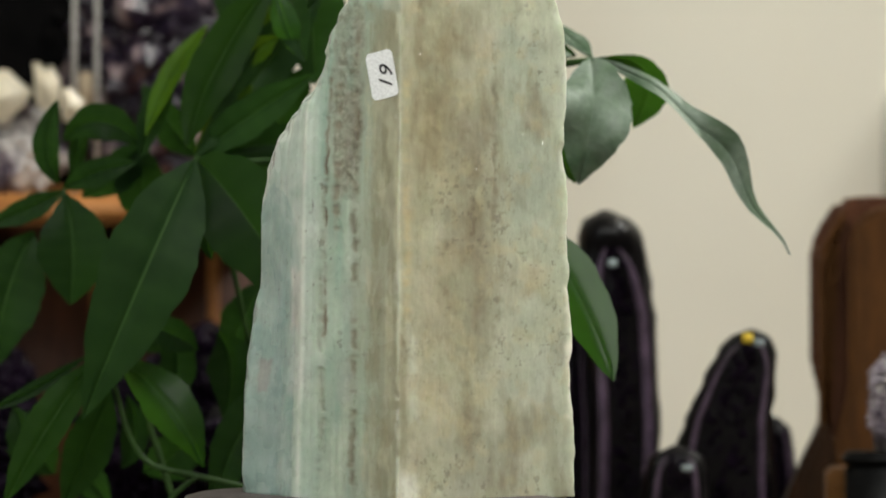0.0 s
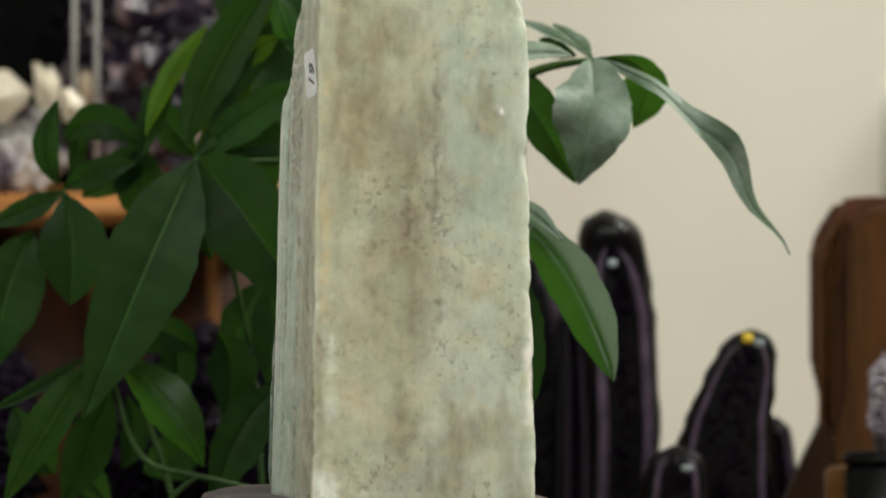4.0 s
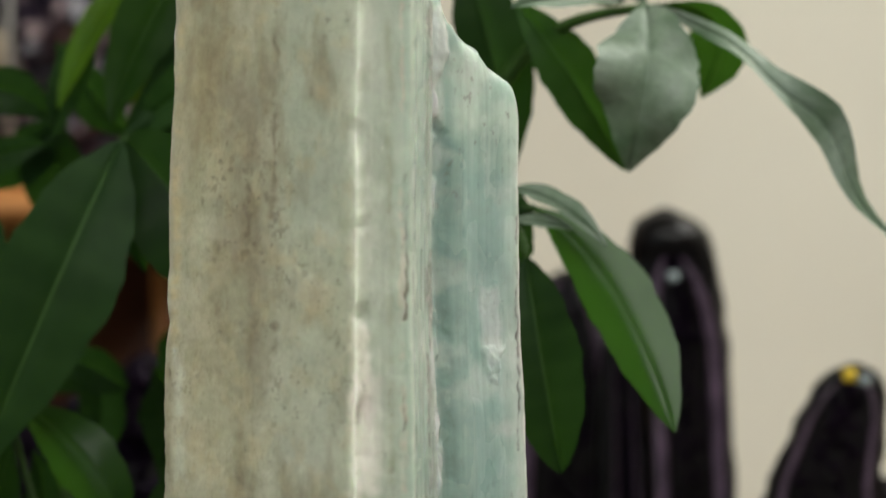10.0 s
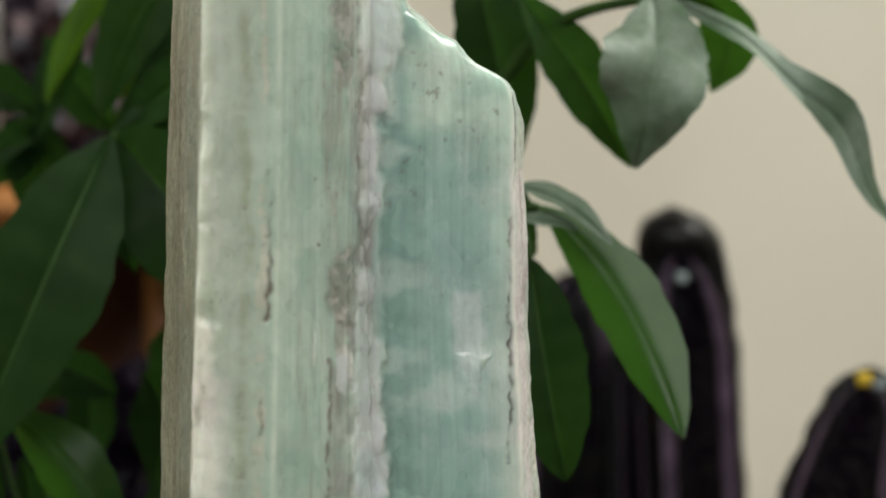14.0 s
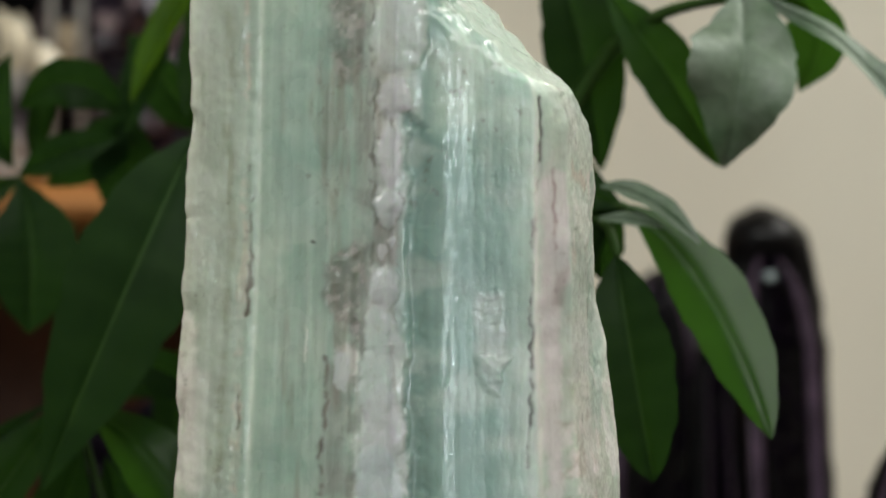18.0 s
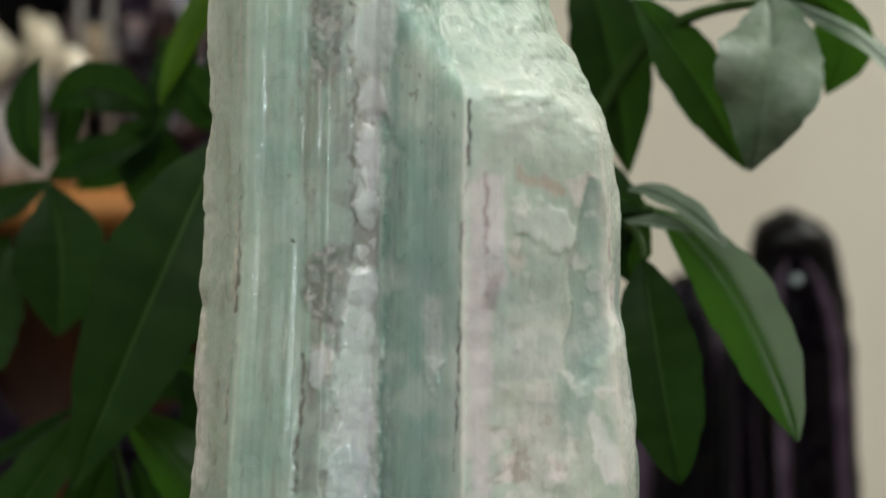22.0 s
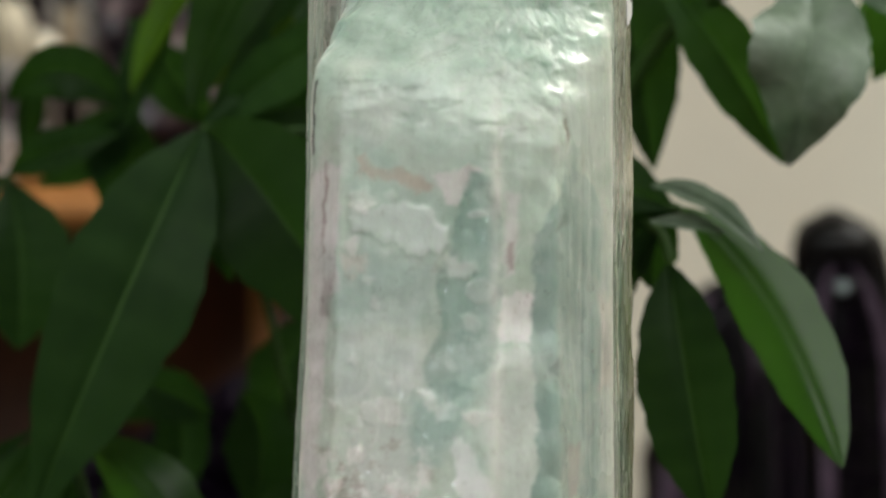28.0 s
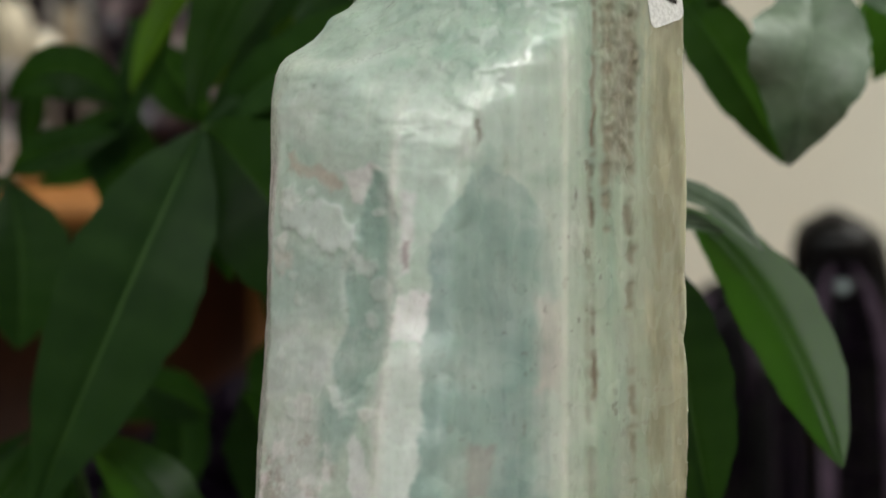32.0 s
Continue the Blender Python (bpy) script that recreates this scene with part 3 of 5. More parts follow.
    patch([(1385, -58), (1413, -58), (1406, -262), (1375, -261)], (0.43, 0.50, 0.42), 8, 0.7)
    patch([(1173, -192), (1204, -193), (1197, -250), (1173, -250)], (0.34, 0.31, 0.26), 6, 0.6)
    seam([(1176, 183), (1183, 145)], (0.25, 0.24, 0.18), 4, 0.7)
    seam([(1311, 91), (1314, 34)], (0.22, 0.2, 0.17), 2, 0.7)
    seam([(546, 24), (548, 21)], (0.02, 0.02, 0.02), 2.0, 1.0)
    # crumbly white patches on the broken side
    rnd = random.Random(4)
    crumbs = np.zeros_like(S)
    for k in range(34):
        g0, h0, r0 = rnd.uniform(890, 1075), rnd.uniform(-330, 90) if k % 3 else rnd.uniform(-330, -120), rnd.uniform(5, 19)
        n_ = rnd.randint(5, 8)
        loop = [(g0 + r0 * rnd.uniform(0.5, 1.3) * math.cos(i * math.tau / n_), h0 + r0 * rnd.uniform(0.4, 1.1) * math.sin(i * math.tau / n_)) for i in range(n_)]
        tone = rnd.choice(((0.72, 0.77, 0.70), (0.66, 0.74, 0.66), (0.70, 0.70, 0.64), (0.38, 0.56, 0.45)))
        crumbs = np.maximum(crumbs, patch(loop, tone, 3, rnd.uniform(0.15, 0.5)) * (tone[0] > 0.5))
    d += crumbs * (0.4 + 1.0 * chips(S, Z, 90, 60, 271))
    # cloudy body, milky flaws, specks in swarms, fine stains
    blend(brown_face * spots(30, 7, 101, 0.05, 0.5) * 0.5, (0.27, 0.23, 0.145))
    blend(brown_face * spots(22, 12, 103, 0.05, 0.5) * 0.45, (0.45, 0.49, 0.37))
    blend(brown_face * spots(110, 40, 109, 0.1, 0.5) * 0.16, (0.26, 0.22, 0.13))
    blend(brown_face * spots(50, 30, 105, 0.1, 0.5) * 0.35, (0.50, 0.46, 0.30))
    swarm = spots(9, 7, 197, 0.0, 0.4)
    blend(brown_face * swarm * spots(130, 80, 107, 0.25, 0.5) * 0.35, (0.16, 0.13, 0.09))
    blend(spots(16, 14, 191, 0.05, 0.6) * 0.16, (0.70, 0.74, 0.66))
    blend(spots(20, 9, 193, 0.1, 0.6) * 0.12, (0.30, 0.42, 0.34))
    blend((flutes - 0.6 * between(9, 11)) * spots(26, 20, 221, 0.1, 0.45) * 0.25, (0.24, 0.45, 0.37))
    blend((flutes - 0.3 * between(9, 11)) * spots(24, 18, 223, 0.1, 0.45) * 0.28, (0.60, 0.70, 0.61))
    blend(broken * spots(34, 26, 225, 0.12, 0.4) * 0.18, (0.66, 0.73, 0.66))
    flaw = chips(S, Z, 34, 24, 203)
    col *= (0.94 + 0.12 * flaw + 0.07 * field(S, Z, 60, 44, 205, 4))[..., None]
    blend(swarm * spots(120, 80, 195, 0.40, 0.52) * 0.45, (0.20, 0.18, 0.15))
    blend(between(2, 4) * spots(70, 6, 171, 0.2, 0.5) * 0.4, (0.31, 0.28, 0.22))
    # glow of light through the thin edges, put into the colour as milky paleness
    for k, wd in ((0, 0.004), (1, 0.007), (2, 0.003), (6, 0.003), (8, 0.006), (10, 0.004)):
        blend(near(k, wd) * (0.45 + 0.4 * field(S, Z, 20, 24, 210 + k)), (0.66, 0.70, 0.61))
    col *= 1 + brown_face[..., None] * np.array((0.11, 0.085, 0.05))
    col *= 1 + (between(9, 11) * (S * GIRTH < 1300))[..., None] * 0.05
    # olive strip beside the sticker's edge, with a speckled dark seam
    patch([(1440, 434), (1512, 434), (1512, -434), (1436, -434)], (0.38, 0.36, 0.21), 14, 0.7)
    patch([(1400, 434), (1440, 434), (1436, -434), (1404, -434)], (0.40, 0.44, 0.31), 8, 0.5)
    seam([(1408, 434), (1412, 200), (1406, 20), (1410, -200), (1408, -434)], (0.26, 0.22, 0.15), 7, 0.65)
    seam([(1338, 120), (1334, -60), (1340, -260), (1338, -434)], (0.30, 0.27, 0.20), 7, 0.32)
    grime = region([(1352, 434), (1420, 434), (1428, 260), (1412, 90), (1368, 110), (1352, 240)], 10)
    blend(grime * 0.35, (0.30, 0.27, 0.20))
    blend(grime * spots(110, 60, 231, 0.05, 0.45) * 0.4, (0.18, 0.155, 0.11))
    d += grime * 2.0 * field(S, Z, 150, 90, 233, 3)
    strip = region([(1432, 434), (1508, 434), (1508, -434), (1432, -434)], 6)
    blend(strip * spots(90, 16, 235, 0.1, 0.5) * 0.4, (0.28, 0.25, 0.14))
    blend(strip * spots(80, 12, 237, 0.1, 0.4) * 0.5, (0.56, 0.54, 0.38))
    # rusty mottling low on the broken side
    rust = region([(880, -190), (1010, -180), (1016, -330), (880, -340)], 18)
    blend(rust * spots(70, 50, 241, 0.15, 0.45) * 0.45, (0.33, 0.26, 0.20))
    blend(rust * spots(60, 44, 243, 0.1, 0.4) * 0.6, (0.70, 0.72, 0.67))
    crack = np.clip(1 - np.abs(field(S, Z, 20, 12, 245, 3)) * 22, 0, 1) * spots(8, 6, 247, -0.1, 0.3)
    blend(broken * crack * 0.2, (0.74, 0.80, 0.73))
    col *= (1 + (flutes - 0.7 * between(9, 11) + 0.3 * broken) * 0.08 * field(S, Z, 300, 3, 311, 2))[..., None]      # fine upright striation
    lum = col.mean(-1, keepdims=True)
    col = col * np.clip(lum / 0.53, 0.3, 1.25) ** 0.4
    warm = col.mean(-1, keepdims=True)
    col = np.clip(col + (0.04 + 0.08 * brown_face[..., None]) * (col - warm), 0, 1)
    # knobs along the vein, on a dark mottled strip
    blend(region([(600, 300), (628, 300), (624, -430), (586, -430), (596, -60)], 8) * spots(60, 40, 261, -0.1, 0.3) * 0.55, (0.24, 0.28, 0.24))
    rnd = random.Random(9)
    knobs = [(663, 285, 42, 52), (655, 206, 24, 33), (652, 125, 18, 44), (648, 66, 22, 22), (645, -35, 23, 32), (644, -90, 26, 28), (636, -150, 30, 56),
             (644, -215, 34, 60), (638, -290, 36, 62), (646, -360, 34, 56), (640, -425, 34, 50), (588, -138, 13, 32), (641, 15, 9, 12), (655, 28, 7, 9)]
    for g0, h0, rg, rh in knobs:
        q = np.clip(1 - np.abs((WA - g0) / rg) ** 2 - np.abs((WH - h0) / rh) ** 2, 0, 1) ** 0.8
        d += q * min(rg, 24) * 0.16
        blend(rise(q * 1.7) * 0.7, (rnd.uniform(0.50, 0.57), rnd.uniform(0.63, 0.68), rnd.uniform(0.58, 0.64)))
    veined = np.maximum.reduce([region([(625, 334), (702, 334), (700, 262), (679, 240), (679, 190), (635, 183), (626, 234)], 14),
                                region([(635, 179), (669, 179), (671, 125), (680, 90), (672, 61), (631, 57), (635, 118)], 14),
                                region([(624, -3), (655, -4), (672, -112), (681, -430), (607, -430), (610, -161), (620, -97)], 14)])
    d += veined * (1 + 4 * chips(S, Z, 44, 30, 41) + 1.5 * chips(S, Z, 120, 90, 49))
    d -= region([(679, 187), (700, 169), (700, -430), (683, -430)], 8) * 5
    stained = region([(562, -10), (597, 26), (618, 18), (616, -97), (562, -60)], 8) + region([(564, 335), (613, 334), (613, 263), (573, 220)], 8)
    d += np.clip(stained, 0, 1) * 2.5 * field(S, Z, 130, 80, 43, 3)
    blend(np.clip(stained, 0, 1) * spots(130, 80, 45, 0.0, 0.3) * 0.6, (0.44, 0.45, 0.41))
    d += region([(1088, -30), (1128, -30), (1127, -87), (1088, -80)], 5) * 0.8 + region([(915, 59), (923, 69), (975, 70), (1002, 58), (1027, 48), (1028, 25), (1015, 12), (983, 17), (949, 30), (922, 39)], 7) * 2.2
    d -= region([(1048, 104), (1086, 60), (1089, -10), (1084, -87), (1058, -118), (1027, -144), (1003, -139), (1000, -99), (1015, -61), (1013, -4), (1032, 16), (1036, 73)], 12) * 4
    d += region([(769, -118), (811, -115), (797, -167), (769, -139)], 4) * 7 * chips(S, Z, 90, 60, 47)

    # flaky pit whose ledges face up into the light
    flaky = region([(772, -30), (806, -30), (812, -95), (800, -170), (772, -150)], 5) * np.clip(0.35 + 2.2 * field(S, Z, 60, 40, 253, 3), 0, 1)
    flaky = np.maximum(flaky, region([(758, 150), (790, 158), (800, 90), (770, 80)], 5) * np.clip(0.1 + 2.2 * field(S, Z, 60, 40, 255, 3), 0, 1))
    saw = ((H + 7 * field(S, Z, 90, 40, 257, 2)) / 15) % 1.0
    lean = ((S * GIRTH + 6 * field(S, Z, 60, 40, 259, 2)) / 17) % 1.0
    d += flaky * (1.2 * (1 - saw) + 2.0 * (1 - lean) - 1.6)
    d *= 1 - np.exp(-((S * GIRTH - 1462) / 45) ** 4 - ((H - 314) / 62) ** 4)     # bare seat of the sticker
    out = P - HEART
    rad = np.hypot(out[..., 0], out[..., 1])
    P = HEART + out * ((rad + d) / rad)[..., None]
    # sloping broken top of the lower prism: what lies beyond each plane is worn back to it
    cut = np.zeros_like(S)
    chunk = 17 * chips(S, Z, 20, 22, 61) + 5 * chips(S, Z, 50, 54, 63) + 4 * chips(S, Z, 110, 120, 64) + 1.5 * chips(S, Z, 40, 150, 66, 1) - 12
    swell = 40 * field(S, Z, 14, 8, 65, 2)
    step = (H + swell) / 40
    ledge = 40 * (np.floor(step) + rise((step - np.floor(step) - 0.5) / 0.5)) - swell
    HT = 0.72 * H + 0.28 * ledge + 3
    for n, hs, cs in (((-0.99, 0.12), (0, 112, 162, 241, 292, 330, 441, 520), (330, 210, 187, 126, 84, 76, 66, 40)),
                      ((-0.77, 0.63), (60, 133, 170, 212, 255, 327, 430, 520), (290, 222, 205, 180, 122, 37, -40, -70)),
                      ((-0.36, 0.93), (100, 205, 222, 263, 313, 420, 520), (330, 240, 216, 152, 88, 60, 40)),
                      ((1.0, 0.0), (0, 400, 441, 520), (600, 345, 318, 280))):
        n = np.array(n)
        lim = np.interp(HT, hs, cs) + chunk
        base = float(n @ HEART)
        q = P @ n
        k = 14.0
        soft = -k * np.logaddexp(-q / k, -(lim + 5) / k)
        t = np.where(q - base > 5, (soft - base) / np.maximum(q - base, 5), 1.0)
        t = np.clip(t, 0.05, 1)
        cut = np.maximum(cut, np.clip((1 - t) * 9 - 0.4, 0, 1) * (n[0] < 0))
        P = HEART + (P - HEART) * t[..., None]
    blend(cut * 0.9, (0.33, 0.47, 0.365))
    blend(cut * spots(30, 30, 161, 0.05, 0.45) * 0.4, (0.46, 0.56, 0.47))
    blend(cut * spots(24, 22, 163, 0.15, 0.5) * 0.5, (0.24, 0.40, 0.30))
    # crown, out of sight above
    topk = np.clip((H - 470) / 36, 0, 1)
    P = HEART + (P - HEART) * (1 - 0.75 * topk ** 2)[..., None]
    xyz = np.concatenate([P * UNIT, ((H + 434) * UNIT)[..., None]], -1)
    glint = np.clip(1.0 * brown_face + 0.5 * cut + 0.5 * broken + 0.12 + 0.5 * stained + 0.3 * between(1, 2) + 0.5 * flaky, 0, 1)
    polish = np.clip(0.32 - 0.08 * flutes + 0.22 * field(S, Z, 40, 16, 181) + 0.06 * broken + 0.12 * cut - 0.2 * flaky + 0.1 * brown_face, 0.12, 0.7)

    gloss = np.clip(0.8 - 0.55 * cut - 0.25 * broken - 0.3 * brown_face, 0.2, 0.8) + 0.6 * cut * spots(70, 70, 167, 0.15, 0.3)
    plates = region([(722, 250), (745, 255), (790, 150), (778, 110), (735, 150)], 8) + region([(774, -38), (819, -38), (815, -110), (770, -105)], 6) + region([(766, -131), (812, -131), (806, -174), (770, -174)], 5)
    gloss = np.clip(gloss - 0.6 * between(5, 6) * (S * GIRTH > 745) + 0.9 * plates * spots(70, 22, 169, -0.05, 0.15), 0.1, 0.95)
    n = NS * NZ
    verts = np.concatenate([xyz.reshape(-1, 3), [[HEART[0] * UNIT, HEART[1] * UNIT, 0], [HEART[0] * UNIT, HEART[1] * UNIT, 0.2238]]])
    i = np.arange(NS)
    j = (i + 1) % NS
    rows = np.arange(NZ - 1)[:, None] * NS
    quads = np.stack([rows + i, rows + j, rows + NS + j, rows + NS + i], -1).reshape(-1, 4)
    low = np.stack([j, i, np.full(NS, n)], -1)
    high = np.stack([(NZ - 1) * NS + i, (NZ - 1) * NS + j, np.full(NS, n + 1)], -1)
    me = bpy.data.meshes.new("beryl_crystal")
    me.from_pydata(verts.tolist(), [], quads.tolist() + low.tolist() + high.tolist())
    me.polygons.foreach_set("use_smooth", [True] * len(me.polygons))
    a = me.color_attributes.new("tint", "FLOAT_COLOR", "POINT")
    rgba = np.ones((n + 2, 4))
    cool = between(3, 10, 0.02)[..., None]
    col = col * (cool * np.array((1.065, 0.95, 1.055)) + (1 - cool) * np.array((0.99, 0.98, 0.99)))
    rgba[:n, :3] = np.clip(col.reshape(-1, 3), 0, 0.88)
    a.data.foreach_set("color", rgba.ravel())
    pol = me.attributes.new("polish", "FLOAT", "POINT")
    pol.data.foreach_set("value", np.concatenate([polish.ravel(), [0.4, 0.4]]))
    gl = me.attributes.new("glint", "FLOAT", "POINT")
    gl.data.foreach_set("value", np.concatenate([glint.ravel(), [0.0, 0.0]]))
    gs = me.attributes.new("gloss", "FLOAT", "POINT")
    gs.data.foreach_set("value", np.concatenate([gloss.ravel(), [0.4, 0.4]]))
    me.materials.append(STONE)
    ob = new("beryl_crystal", me)
    ob.location = (0, 0, STONE_Z)
    return tagged(ob, "tall pale green beryl crystal turning on a dark stand", "crystal")


crystal = stone()


def text_mesh(body, size, depth):
    cu = bpy.data.curves.new("writing", "FONT")
    cu.body, cu.size, cu.extrude, cu.align_x, cu.align_y, cu.shear = body, size, depth, "CENTER", "CENTER", 0.25
    ob = bpy.data.objects.new("writing", cu)
    scene.collection.objects.link(ob)
    dg = bpy.context.evaluated_depsgraph_get()
    me = bpy.data.meshes.new_from_object(ob.evaluated_get(dg))
    bpy.data.objects.remove(ob)
    me.name = "writing"
    return me


def rounded_plate(w, h, r, t):
    pts = []
    for cx, cy, a0 in ((w / 2 - r, h / 2 - r, 0), (-w / 2 + r, h / 2 - r, 90), (-w / 2 + r, -h / 2 + r, 180), (w / 2 - r, -h / 2 + r, 270)):
        for k in range(6):
            a = radians(a0 + k * 18)
            pts.append((cx + r * math.cos(a), cy + r * math.sin(a)))
    return loft([[(x, y, 0) for x, y in pts], [(x, y, t) for x, y in pts]])


def sticker():
    s = part("price_sticker", rounded_plate(0.0140, 0.0198, 0.0024, 0.00015), PAPER, crystal, "white rounded paper sticker with a handwritten number", False)
    e1 = Vector((171, -128, 0)).normalized()
    nrm = Vector((-128, -171, 0)).normalized()
    up = Vector((0, 0, 1))
    rot = Matrix((e1, up, -e1.cross(up) if (-e1.cross(up)).dot(nrm) > 0 else e1.cross(up))).transposed().to_4x4()
    s.matrix_basis = Matrix.Translation(Vector((14, -224, 0)) * 0.979 * UNIT + nrm * 0.0001 + Vector((0, 0, (441 - 127 + 434) * UNIT))) @ rot @ pose(0, 0, 0, 0, 0, 13)
    w = new("writing", text_mesh("19", 0.0100, 0.0001))
    w.data.materials.append(INK)
    w.parent = s
    w.matrix_basis = pose(0.0021, -0.0018, 0.00025, 0, 0, 76)
    w["label"] = "handwritten number 19 in black ink"


sticker()


def stand():
    """An oval stand, longer across than deep, with a rounded rim."""
    rings = []
    for z, k in ((0, 0.95), (0.003, 1.0), (0.018, 1.0), (0.024, 0.985), (0.0285, 0.95), (0.0300, 0.88)):
        ring = []
        for i in range(84):
            a = i * math.tau / 84
            r = 0.084 * 0.060 / math.hypot(0.060 * math.cos(a), 0.084 * math.sin(a)) * k * (1 + 0.010 * math.sin(5 * a) + 0.006 * math.sin(11 * a))
            ring.append((r * math.cos(a), r * math.sin(a), z))
        rings.append(ring)
    ob = link_mesh("rotating_stand", loft(rings), STAND)
    ob.location = (0, 0, 0.90)
    return tagged(ob, "low dark taupe rotating stand under the crystal", "stand")


turntable = stand()


# ---- plant ----
def blade(base, mid, tip, width, face, fold=0.25, wave=0.0, seed=0, peak=0.5, slim=0.95, sway=0.0):
    """One leaf: along base-mid-tip, across a side that lies square to face; fold lifts both halves off the midrib."""
    bm = bmesh.new()
    lay = bm.verts.layers.float.new("rib")
    n, m = 22, 6
    pts = bend(base, mid, tip, n)
    rnd = random.Random(seed)
    ph = rnd.random() * 6
    rows = []
    for i, p in enumerate(pts):
        t = i / n
        d = (pts[min(i + 1, n)] - pts[max(i - 1, 0)]).normalized()
        side = d.cross(face).normalized()
        nrm = side.cross(d).normalized()
        w = width * 0.52 * (math.sin(math.pi * t ** (math.log(0.5) / math.log(peak))) ** slim if 0 < t < 1 else 0) * (1 + 0.035 * math.sin(t * 23 + ph) + 0.03 * math.sin(t * 51 + 2 * ph)) + 0.0004
        row = []
        for j in range(-m, m + 1):
            k = math.copysign(abs(j / m) ** 1.7, j)
            lift = abs(k) * w * fold - 0.0012 * (1 - min(1, abs(k) * 5)) + wave * w * abs(k) * math.sin(t * 11 + ph + (2 if k > 0 else 0)) + 0.02 * w * math.sin(t * 60) * abs(k)
            v = bm.verts.new(p + side * (k * w + sway * width * t * math.sin(t * 17 + 0.6)) + nrm * lift)
            v[lay] = (0.85 if j == 0 else 0.0) + (0.09 if (i % 3 == 0 and j) else 0)
            row.append(v)
        rows.append(row)
    for a, b in zip(rows, rows[1:]):
        for j in range(2 * m):
            bm.faces.new((a[j], a[j + 1], b[j + 1], b[j]))
    return bm


plant = thing("money_tree", (-0.10, 0.19, 0), "leafy money tree with glossy drooping green leaves behind the crystal", "plant")
_inv = Matrix.Translation((0.10, -0.19, 0))
count = 0


def leaf(b, m, t, width, face=(0, -1, 0.25), fold=0.25, wave=0.12, label="", peak=0.5, mat=None, slim=0.95, sway=0.0):
    """b, m, t: plan grid point and depth of base, bend and tip; width in grid units."""
    global count
    count += 1
    bm = blade(at(*b), at(*m), at(*t), width * UNIT * 1.05, Vector(face).normalized(), fold, wave, count, peak, slim, sway)
    bmesh.ops.transform(bm, matrix=_inv, verts=bm.verts)
    ob = part("leaf", bm, mat or LEAF, plant, label)
    return ob


def stem(points, r0, r1):
    pts = [at(*p) for p in points]
    fine = []
    for i in range(len(pts) - 1):
        a, b = pts[i], pts[i + 1]
        fine += [a.lerp(b, k / 4) for k in range(4)]
    fine.append(pts[-1])
    for _ in range(3):
        fine = [fine[0]] + [(fine[i - 1] + fine[i] * 2 + fine[i + 1]) / 4 for i in range(1, len(fine) - 1)] + [fine[-1]]
    bm = tube(fine, [r0 + (r1 - r0) * i / (len(fine) - 1) for i in range(len(fine))])
    bmesh.ops.transform(bm, matrix=_inv, verts=bm.verts)
    part("stem", bm, STEM, plant)


